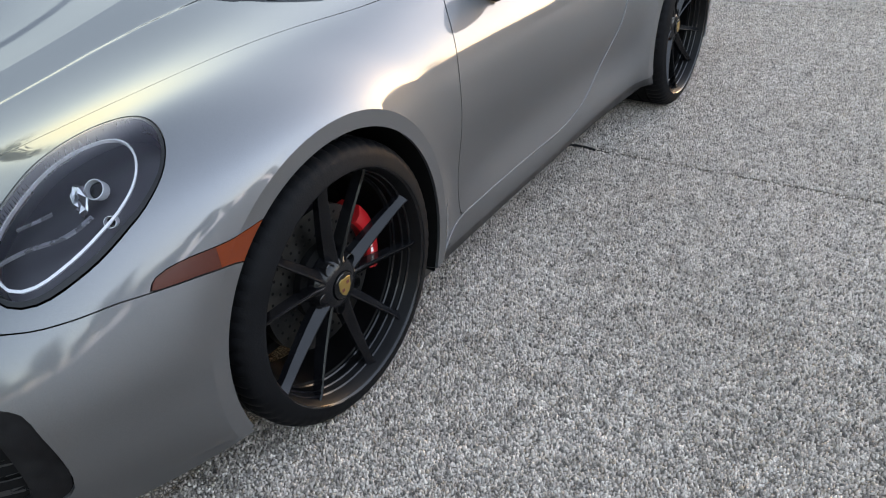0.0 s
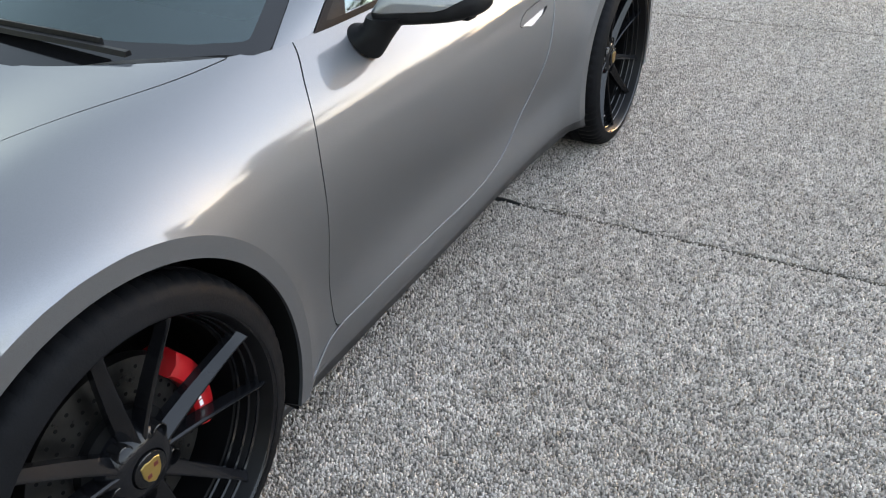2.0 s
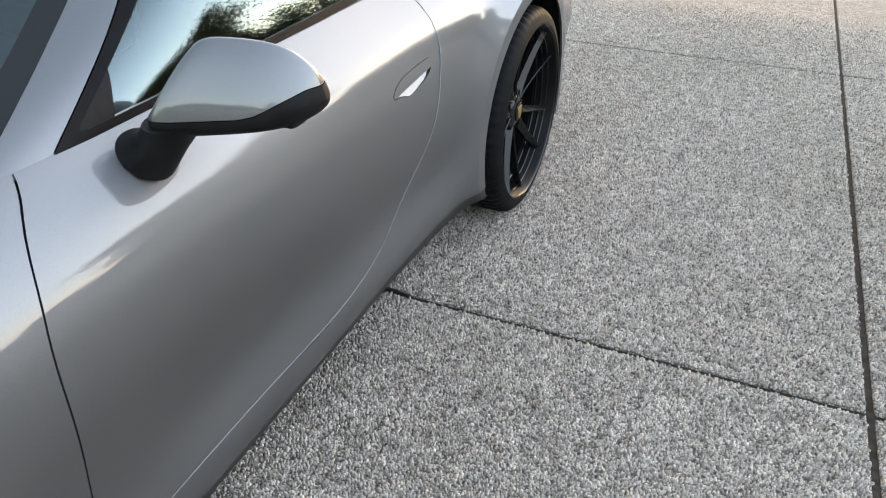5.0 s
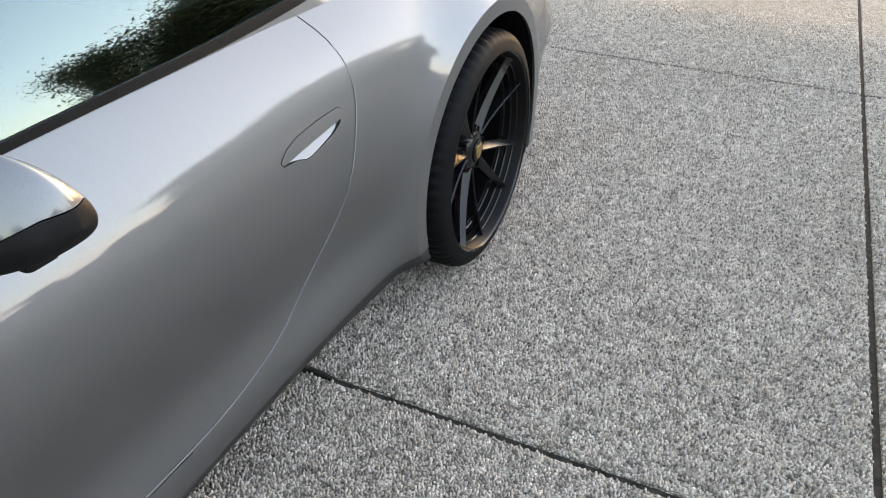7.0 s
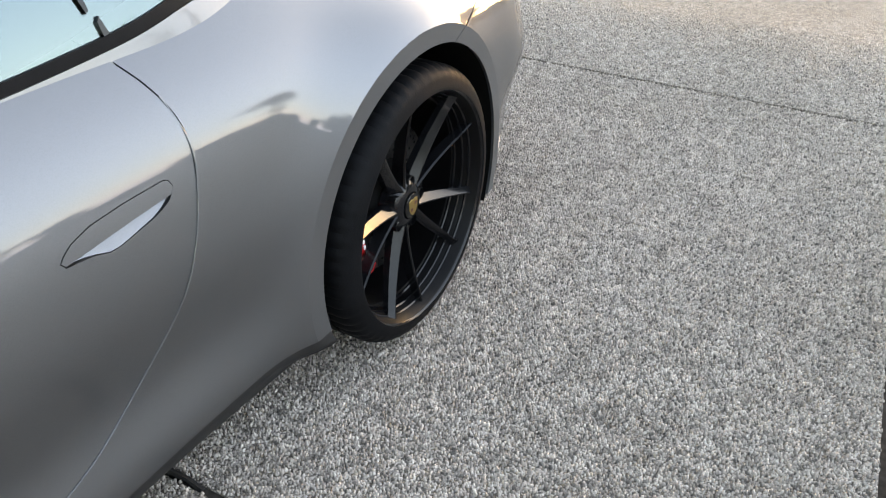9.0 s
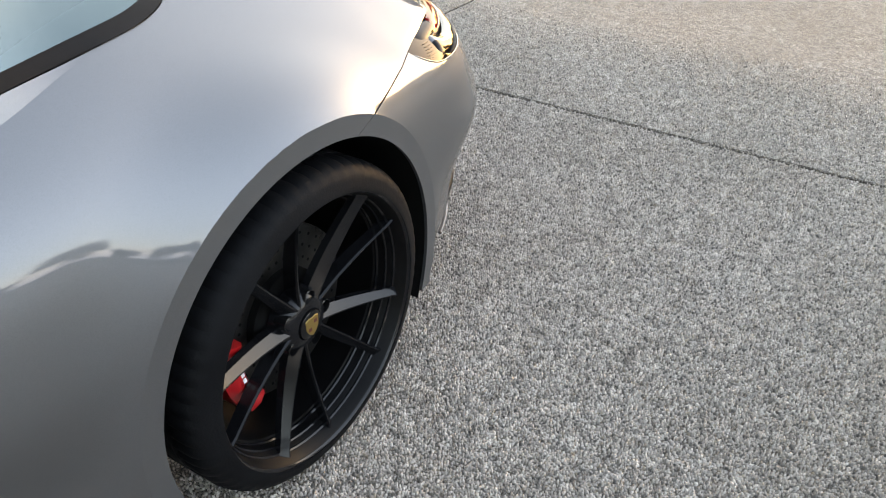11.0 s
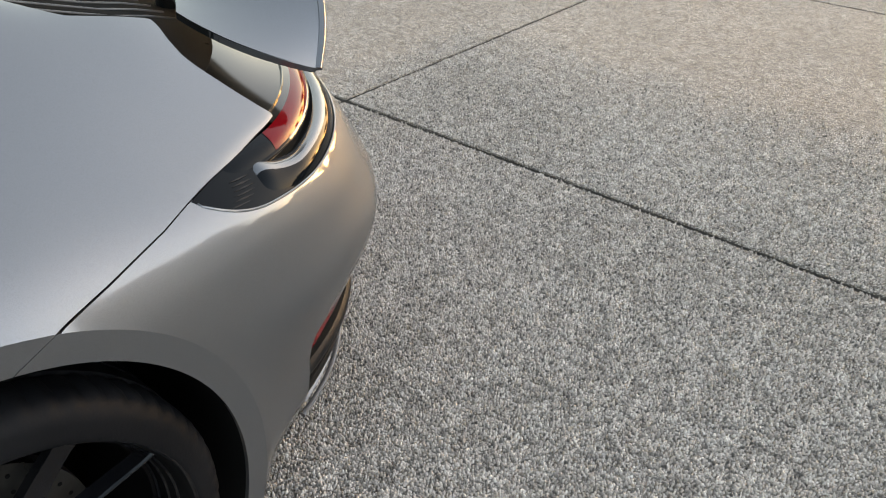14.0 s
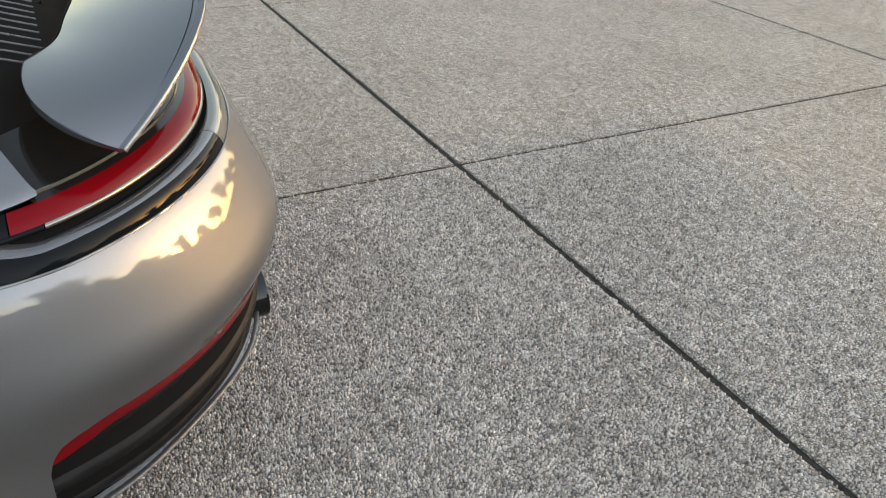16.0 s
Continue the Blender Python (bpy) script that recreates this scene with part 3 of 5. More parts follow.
GLASS_S = [tuple(p) for p in curve_through([(0.70, 0.868), (0.91, 0.988), (1.12, 1.112), (1.3, 1.185), (1.5, 1.215), (1.8, 1.205), (2.05, 1.15), (2.25, 1.10), (2.386, 1.058), (2.421, 1.046), (2.453, 1.030), (2.468, 1.017), (2.47, 1.003), (2.457, 0.989), (2.417, 0.975), (2.363, 0.966), (2.26, 0.961), (2.15, 0.959), (2.044, 0.955), (1.947, 0.945), (1.85, 0.926), (1.76, 0.914), (1.6, 0.900), (1.3, 0.888), (1.0, 0.878), (0.80, 0.871), (0.72, 0.8685)], 110)]
GLASS_R = [(-0.2, 1.98), (0.2, 2.0), (0.33, 2.12), (0.42, 2.4), (0.45, 2.66), (0.32, 2.80), (-0.2, 2.84)]
DIFF_LEFT = between([(0.1, 3.04), (0.26, 3.05), (0.40, 3.055), (0.43, 3.065), (0.455, 3.085), (0.6, 3.2)])
DIFF_TOP = between([(3.0, 0.44), (3.08, 0.452), (3.16, 0.472), (3.3, 0.472), (3.45, 0.46), (3.6, 0.455)])


def both(name, mesh, mat, parent, label="", lip=0.008):
    """A panel and its twin on the other side of the car."""
    a = panel(name, mesh, mat, parent, label, lip)
    b = panel(name, left_to_right(mesh), mat, parent, label, lip)
    return a, b


def split(mesh, field, gap=GAP):
    """Inside and outside of a shut line, with its gap left open."""
    return clip(mesh, field, -gap), clip(mesh, field, gap)


def flare(v):
    """Draws the fenders out round the wheels to a flat upright flange."""
    v = v.copy()
    for centre, r, plane in ((FRONT, ARCH_F + FLANGE_F, 0.930), (REAR, ARCH_R + FLANGE_R, 0.937)):
        d = np.hypot(v[:, 1] - centre[0], v[:, 2] - centre[1])
        k = np.clip(1 - (d - r) / 0.155, 0, 1) ** 2.6
        e = np.clip((v[:, 0] - 0.70) / 0.16, 0, 1)
        e = e * e * (3 - 2 * e)
        x = plane - 0.09 * (v[:, 1] - centre[0]) ** 2
        v[:, 0] += k * e * (x - v[:, 0]) * (v[:, 2] > 0.2)
    return v


def shelf_rise(y):
    """How far the smoked cover climbs towards the quarter's rear corner."""
    return 0.030 * np.clip((3.13 - y) / 0.11, 0, 1) ** 2


def flat_tail(mesh):
    """Carries the quarter on flat to its pointed rear corner, over the lamps, with a rolled edge."""
    v, f, n = mesh
    u = v.copy()
    over = (v[:, 2] > 0.7) & (v[:, 0] > 0.3)
    past = np.clip(v[:, 1] - 2.9, 0, 0.30)
    u[:, 2] += 0.40 * past ** 2 * over
    near = np.clip(1 - (BUMPER_R(v[:, 1]) - v[:, 0]) / 0.012, 0, 1)
    u[:, 2] -= 0.005 * near ** 2 * np.clip((v[:, 1] - 2.9) / 0.1, 0, 1) * over
    return u, f, np.where((over & (v[:, 1] > 2.9))[:, None], normals(u, f), n)


def arch_lip(mesh, centre, radius, width):
    """The flat upright flange round a wheel opening, and the rest."""
    field = round_field(centre, radius + width)
    lip, rest = clip(mesh, field, -1e-6), clip(mesh, field, 1e-6)
    v, f, n = rest
    d = np.hypot(v[:, 1] - centre[0], v[:, 2] - centre[1])
    keep = ((d < radius + width + 0.05) & (v[:, 0] > 0.6))[:, None]
    m = np.where(keep, normals(v, f), n)
    # along the edge take the normals of the sheet just beyond it
    edge = (np.abs(d - radius - width) < 0.006) & (v[:, 0] > 0.6)
    ring = np.flatnonzero((d > radius + width + 0.006) & (d < radius + width + 0.035) & (v[:, 0] > 0.6))
    for i in np.flatnonzero(edge):
        near = ring[np.argsort(((v[ring] - v[i]) ** 2).sum(1))[:5]]
        m[i] = m[near].sum(0) / np.linalg.norm(m[near].sum(0))
    flat = np.c_[np.ones(len(lip[0])), 0.18 * (lip[0][:, 1] - centre[0]), np.zeros(len(lip[0]))]
    return (lip[0], lip[1], flat / np.linalg.norm(flat, axis=1)[:, None]), (v, f, m)


def build_body():
    car = new("sports_car")
    car.rotation_euler[2] = radians(-0.72)
    tagged(car, "silver two-door sports coupe with black wheels parked on concrete", "car")
    m = as_mesh(GUIDES, 300, 170, lambda v: flare(hood_crease(v)))
    for c, r in ((FRONT, ARCH_F), (REAR, ARCH_R)):
        m = clip(m, round_field(c, r), 1e-6)
    shell = m
    for c, r in ((FRONT, ARCH_F + 0.075), (REAR, ARCH_R + 0.085)):
        shell = clip(shell, round_field(c, r), 1e-6)
    lamp_in = inside(LAMP, [0, 1], lambda v: np.where(v[:, 2] > 0.55, -1.0, 1.0))
    shell = offset(clip(shell, lambda v: lamp_in(v) - 0.006, 1e-6), 0.014)
    panel("inner_shell", mirrored(shell), SHELL, car, "black inner body behind the panels", 0)
    side = lambda v: np.where(v[:, 0] > 0.5, -1.0, 1.0)
    # skirt along the sill
    sill_z = between([(0.3, 0.175), (0.55, 0.186), (1.2, 0.193), (1.6, 0.214), (1.8, 0.226), (2.1, 0.248)])
    skirt = lambda v: np.maximum(v[:, 2] - sill_z(v[:, 1]), np.where((v[:, 1] > 0.2) & (v[:, 1] < 2.3) & (v[:, 0] > 0.5), -1, 1))
    sk, m = split(m, skirt, 0.0008)
    both("side_skirt", offset(sk, 0.003), SKIRT, car, "dark grey plastic side skirt")
    # glass house footprint
    foot = inside([(-0.3, 0.29), *FOOT, (-0.3, 2.80)], [0, 1], lambda w: np.where(w[:, 2] > 0.82, -1.0, 1.0))
    m = clip(m, lambda v: foot(v) + np.interp(v[:, 1], [0.60, 0.80, 1.5, 1.75, 1.9, 2.3, 2.5], [-0.006, 0.012, 0.012, 0.05, 0.08, 0.09, 0.25]), 1e-6)
    # headlamp opening
    lamp, m = split(m, lamp_in, 0.0012)
    # door
    door_in = inside(DOOR, [1, 2], side)
    edge_line = []
    flank = m[0][m[0][:, 0] > 0.6]
    sill_line = [(0.362, 0.206), (0.39, 0.214), (0.425, 0.2265), (0.48, 0.246), (0.52, 0.2585), (0.548, 0.2665)]
    for y, z in sill_line + [DOOR[32 + int(q * 56 / 82)] for q in range(0, 82, 2)]:
        d2 = (flank[:, 1] - y) ** 2 + (flank[:, 2] - z) ** 2
        near = np.argsort(d2)[:6]
        w = 1 / (d2[near] + 1e-6)
        edge_line.append(((flank[near, 0] * w).sum() / w.sum() + 0.0010, y, z))
    edge_line = curve_through(edge_line[::2], 110)
    for s_ in (1, -1):
        part("door_edge", sweep(bmesh.new(), [(s_ * x, y, z) for x, y, z in edge_line], [(0.0019 * math.cos(k), 0.0019 * math.sin(k)) for k in np.linspace(0, 2 * math.pi, 9)[:-1]]), PAINT, car, "silver rolled edge below the door")
    door, m = split(m, door_in)
    grip_in = inside(HANDLE, [1, 2], side)
    grip, door = split(door, grip_in, 0.0006)
    doors = both("door", door, PAINT, car)
    blade_in = lambda v: between([(1.52, 0.690), (1.60, 0.699), (1.66, 0.706), (1.76, 0.717)])(v[:, 1]) - v[:, 2]
    blade = clip(grip, blade_in, -1e-6)
    pv, pf, pn = clip(grip, blade_in, 1e-6)
    depth = 0.011 * np.clip(1 - blade_in(pv) / 0.024, 0, 1)
    pv = pv - pn * depth[:, None]
    pocket = (pv, pf, normals(pv, pf))
    for d, sign in zip(doors, (1, -1)):
        for nm, mesh, lab in (("door_handle", offset(blade, -0.0012), "silver flush door handle"), ("handle_pocket", pocket, "")):
            panel(nm, mesh if sign > 0 else left_to_right(mesh), PAINT, d, lab, 0.012 if lab else 0.003)
    # hood and cowl
    hood_in = inside(HOOD, [0, 1], lambda v: np.where(v[:, 2] > 0.6, -1.0, 1.0))
    hood, m = split(m, hood_in)
    panel("hood", mirrored(hood), PAINT, car)
    cowl_in = inside([(-0.2, 0.292), *COWL_EDGE, (0.745, 0.54), (0.70, 0.62), (0.3, 0.6), (-0.2, 0.6)], [0, 1], lambda v: np.where(v[:, 2] > 0.7, -1.0, 1.0))
    cowl, m = split(m, cowl_in, 0.0005)
    both("cowl", largest(offset(cowl, 0.012)), BLACK, car, "black plastic cowl below the windscreen")
    # wheel arch flanges
    lip_f, m = arch_lip(m, FRONT, ARCH_F, FLANGE_F)
    lip_r, m = arch_lip(m, REAR, ARCH_R, FLANGE_R)
    # side markers and front bumper
    mark_in = inside(MARKER, [1, 2], side)
    mark, m = split(m, mark_in, 0.001)
    both("side_marker", clip(mark, lambda v: v[:, 1] + 0.34, 1e-4), AMBER, car, "amber side marker lens")
    # same lens: the two tones of its reflection are painted as two colours
    both("marker_dark_end", clip(mark, lambda v: v[:, 1] + 0.34, -1e-4), MARKER_DULL, car, "dull red-brown end of the side marker lens, its reflection painted in")
    front_in = lambda v: np.maximum(v[:, 2] - SEAM_F(v[:, 1]), np.where(v[:, 1] < -0.15, -1.0, 1.0))
    bump, m = split(m, front_in, 0.0012)
    mouth_in = inside(INTAKE, [0, 2])
    mouth, bump = split(bump, mouth_in, 0.0005)
    panel("front_bumper", mirrored(bump), PAINT, car)
    frame_, inner = clip(mouth, lambda v: mouth_in(v) + 0.034, 1e-6), clip(mouth, lambda v: mouth_in(v) + 0.034, -1e-6)
    both("intake_frame", offset(frame_, 0.006), BLACK, car, "black plastic intake surround", 0.04)
    opening = both("intake_grille", offset(inner, 0.05), SHELL, car, "black intake opening", 0)
    for k in range(6):
        bar = clip(inner, lambda v: np.abs(v[:, 2] - 0.275 - 0.034 * k) - 0.007, -1e-6)
        for ob, q in zip(opening, (lambda m: m, left_to_right)):
            panel("slat", q(offset(bar, 0.014)), SKIRT, ob, "", 0.02)
    lf, lf_b = clip(lip_f, front_in, 0.0012), clip(lip_f, front_in, -0.0012)
    lf = clip(clip(lf, mark_in, 0.001), door_in, GAP)
    both("side_marker", clip(lip_f, mark_in, -0.001), AMBER, car)
    both("arch_flange", lf, PAINT, car)
    both("arch_flange", lf_b, PAINT, car)
    # rear bumper, lamp band and deck
    rear_in = lambda v: np.where(v[:, 1] > 2.45, BUMPER_R(v[:, 1]) - v[:, 0], 1.0)
    rear_lip = lambda v: np.where(v[:, 1] > 2.45, SEAM_R(v[:, 2]) - v[:, 1], 1.0)
    bump, m = split(m, rear_in, 0.0009)
    lb, lq = clip(lip_r, rear_lip, -0.0013), clip(lip_r, rear_lip, 0.0013)
    both("arch_flange", lq, PAINT, car)
    both("arch_flange", lb, PAINT, car)
    ledge = lambda v: v[:, 2] - LEDGE(v[:, 1])
    upper, bump = clip(bump, ledge, 0.001), clip(bump, ledge, -0.001)
    lens = clip(clip(upper, lambda v: v[:, 2] - 0.774 - np.where(v[:, 1] < 3.02, 0.2, shelf_rise(v[:, 1])), -1e-6), lambda v: v[:, 1] - 3.12, -1e-6)
    edge = bump[0][np.abs(bump[0][:, 2] - LEDGE(bump[0][:, 1]) + 0.001) < 2e-5]
    edge = edge[np.argsort(-edge[:, 0] + edge[:, 1])]
    glass = both("indicator_lens", offset(lens, 0.004), SMOKE, car, "dark smoked glass indicator lens")
    for k in range(8):
        line = lambda v: np.abs(v[:, 2] - 0.763 - 0.0046 * k + 0.06 * (v[:, 1] - 3.0)) - 0.0009
        bar = largest(clip(clip(lens, line, -1e-6), lambda v: np.abs(v[:, 1] - 2.985) - 0.05, -1e-6))
        for ob, q in zip(glass, (lambda m: m, left_to_right)):
            panel("lens_rib", q(offset(bar, 0.0025)), LOUVRE, ob, "grey louvre in the lens", 0.002)
    diff = lambda v: np.maximum(np.maximum(DIFF_LEFT(v[:, 2]) - v[:, 1], v[:, 2] - DIFF_TOP(v[:, 1])), 0.262 - v[:, 2])
    dark, bump = split(bump, diff, 0.001)
    low = [tuple(p) for p in curve_through([(0.846, 3.03, 0.262), (0.815, 3.11, 0.262), (0.776, 3.180, 0.262), (0.70, 3.275, 0.262), (0.61, 3.37, 0.262), (0.505, 3.451, 0.262), (0.26, 3.52, 0.262), (0.0, 3.536, 0.262)], 60)]
    low = [(x + 0.008 * min(1, x / 0.6), y + 0.008 * (1 - 0.4 * x), z) for x, y, z in low]
    low = [(-x, y, z) for x, y, z in low[:-1]] + low[::-1]
    rear = panel("rear_bumper", mirrored(bump), PAINT, car)
    bead = curve_through([edge[int(q)] for q in np.linspace(0, len(edge) - 1, 30)], 120)
    bead = [(-x, y, z) for x, y, z in bead[-2::-1]] + [tuple(p) for p in bead]
    part("bumper_edge", sweep(bmesh.new(), bead, [(0.0022 * math.cos(k), 0.0022 * math.sin(k)) for k in np.linspace(0, 2 * math.pi, 9)[:-1]]), PAINT, rear, "silver rolled upper edge")
    part("lower_lip", sweep(bmesh.new(), low, [(0.006 * math.cos(k), 0.005 * math.sin(k)) for k in np.linspace(0, 2 * math.pi, 9)[:-1]]), PAINT, rear, "thin silver lip below the diffuser")
    strip = lambda v: DIFF_TOP(v[:, 1]) - 0.034 - v[:, 2]
    refl, dark = clip(dark, strip, -1e-6), clip(dark, strip, 1e-6)
    both("reflector_strip", offset(refl, 0.003), RED_LENS, car, "red reflector strip")
    # ribs moulded in the diffuser
    v, f, n = dark
    step = 0.020 * (np.clip(np.sin(v[:, 2] * 2 * math.pi / 0.075) * 1.5, -1, 1) * 0.5 + 0.5)
    panel("diffuser", mirrored((v - n * (0.006 + step)[:, None], f, normals(v - n * (0.006 + step)[:, None], f))), BLACK, car, "black ribbed diffuser insert", 0)
    deck_in = inside(DECK, [0, 1], lambda v: np.where(v[:, 2] > 0.7, -1.0, 1.0))
    m = clip(flat_tail(m), deck_in, 0.0005)
    # what is left: fenders ahead of the door, quarters behind it, sills below
    sill_top = between([(0.36, 0.205), (0.41, 0.221), (0.48, 0.246), (0.546, 0.2668), (1.3, 0.2668)])
    sill, m = split(m, lambda v: np.maximum(v[:, 2] - sill_top(v[:, 1]), np.where((v[:, 1] > 0.3) & (v[:, 1] < 1.22) & (v[:, 0] > 0.5), -1.0, 1.0)), 0.0012)
    both("sill", sill, PAINT, car)
    fender, rest = clip(m, lambda v: v[:, 1] - 0.9, -1e-6), clip(m, lambda v: v[:, 1] - 0.9, 1e-6)
    both("front_fender", fender, PAINT, car)
    both("rear_quarter", rest, PAINT, car)
    return car, doors, lamp, lamp_in, edge


def build_house(car, doors):
    k = as_mesh(HOUSE, 170, 90)
    if k[2][:, 2].mean() < 0:
        k = (k[0], [tuple(reversed(q)) for q in k[1]], -k[2])
    # behind the side glass the roof runs out into the quarter without an edge
    v, f, n = k
    bv, _, bn = as_mesh(GUIDES, 300, 170, flare)
    rump = (bv[:, 1] > 1.9) & (bv[:, 1] < 3.0) & (bv[:, 0] > 0.2) & (bv[:, 2] > 0.8)
    bv, bn = bv[rump], bn[rump]
    for i in np.flatnonzero((v[:, 1] > 2.05) & (v[:, 0] > 0.25)):
        near = np.argmin(((bv[:, :2] - v[i, :2]) ** 2).sum(1))
        w = np.clip(1.0 - (v[i, 2] - bv[near, 2]) / 0.06, 0, 1) * np.clip((v[i, 1] - 2.05) / 0.15, 0, 1)
        n[i] = n[i] * (1 - w) + bn[near] * w
    k = (v, f, n / np.linalg.norm(n, axis=1)[:, None])
    front = inside(GLASS_F, [0, 1], lambda v: np.where(v[:, 1] < 1.3, -1.0, 1.0))
    side_ = inside(GLASS_S, [1, 2], lambda v: np.where(v[:, 0] > 0.3, -1.0, 1.0))
    back = inside(GLASS_R, [0, 1], lambda v: np.where(v[:, 1] > 1.9, -1.0, 1.0))
    g, k = split(k, front, 0.001)
    frit = lambda v: np.maximum(front(v) + 0.045, between(COWL_EDGE)(np.abs(v[:, 0])) + 0.105 - v[:, 1])
    ring, pane = clip(g, frit, 1e-6), clip(g, frit, -1e-6)
    panel("windscreen", mirrored(offset(pane, 0.003)), SCREEN, car, "tinted windscreen glass", 0)
    panel("windscreen_border", mirrored(offset(ring, 0.003)), GLOSS, car, "black border round the windscreen")
    g, k = split(k, side_, 0.0008)
    seal = lambda v: np.interp(v[:, 1], [1.0, 2.0], [0.013, 0.021])
    ring, pane = clip(g, lambda v: side_(v) + seal(v), 1e-6), clip(g, lambda v: side_(v) + seal(v), -1e-6)
    both("window_seal", offset(ring, -0.002), SEAL, car, "black rubber window seal")
    post = lambda v: np.abs(v[:, 1] - 1.79 + 0.25 * (v[:, 2] - 0.9)) - 0.008
    bar, pane = clip(pane, post, -1e-6), clip(pane, post, 1e-6)
    both("window_post", bar, GLOSS, car, "black post between the side windows")
    fore, aft = clip(pane, lambda v: v[:, 1] - 1.79 + 0.25 * (v[:, 2] - 0.9), -1e-6), clip(pane, lambda v: v[:, 1] - 1.79 + 0.25 * (v[:, 2] - 0.9), 1e-6)
    corner = lambda v: v[:, 1] - 0.829 - 0.566 * (v[:, 2] - 0.885)
    both("mirror_sail", clip(fore, corner, -1e-6), BLACK, car, "black corner panel of the door window")
    fore = clip(fore, corner, 1e-6)
    both("door_window", offset(fore, 0.006), GLASS, car, "tinted side glass", 0)
    both("quarter_window", offset(aft, 0.006), GLASS, car, "tinted quarter glass", 0)
    g, k = split(k, back, 0.001)
    panel("rear_window", mirrored(offset(g, 0.003)), GLASS, car, "tinted rear glass", 0)
    panel("roof", mirrored(k), PAINT, car)


# ---------------------------------------------------------------- wheels
def spoke_mesh(hub_x, tip_x, r0, r1, w0, w1, hand):
    """A blade along +z from the hub: a narrow crest, a broad facet falling to one side, a steep one to the other."""
    bm = bmesh.new()
    rings = []
    for i in range(11):
        t = i / 10
        r = r0 + (r1 - r0) * t
        x = hub_x + (tip_x - hub_x) * t ** 1.7
        w = w0 + (w1 - w0) * min(1, t * 1.25)
        if i == 10:
            w *= 1.5
        d = 0.040 - 0.012 * t
        fall = 0.019 - 0.006 * t
        rings.append([bm.verts.new((x + a, hand * b, r)) for a, b in ((-d, -w * 0.42), (-0.004, -w * 0.5), (0.0, -w * 0.40), (-0.0005, -w * 0.26), (-fall, w * 0.5), (-d, w * 0.46))])
    for a, b in zip(rings, rings[1:]):
        for q in range(6):
            bm.faces.new((a[q], a[(q + 1) % 6], b[(q + 1) % 6], b[q]))
    bm.faces.new(rings[0])
    bm.faces.new(rings[-1])
    return bm


def build_tyre(r, w, rim_r, parent):
    bm = bmesh.new()
    h = w / 2
    prof = [(-h + 0.02, r - 0.075), (-h, r - 0.055), (-h + 0.006, r - 0.025), (-h + 0.022, r - 0.008), (-h + 0.045, r)]
    for gx in (-0.055, -0.018, 0.018, 0.055):
        x = gx * w / 0.245
        prof += [(x - 0.005, r), (x - 0.004, r - 0.007), (x + 0.004, r - 0.007), (x + 0.005, r)]
    prof += [(h - 0.046, r), (h - 0.032, r - 0.003), (h - 0.020, r - 0.009), (h - 0.011, r - 0.018), (h - 0.004, r - 0.032), (h - 0.002, r - 0.044), (h + 0.001, r - 0.050), (h + 0.001, r - 0.056), (h - 0.004, rim_r + 0.004), (h - 0.012, rim_r - 0.004)]
    steps = 192
    turned(bm, prof, steps)
    bm.verts.ensure_lookup_table()
    n = len(prof)
    # shoulder slots
    for i in range(0, steps, 3):
        for k in range(n - 11, n - 6):
            co = bm.verts[i * n + k].co
            s = 1 - (0.0042 if k < n - 7 else 0.002) / math.hypot(co.y, co.z)
            co.y, co.z = co.y * s, co.z * s
    return part("tyre", bm, RUBBER, parent, "black low-profile tyre", 30)


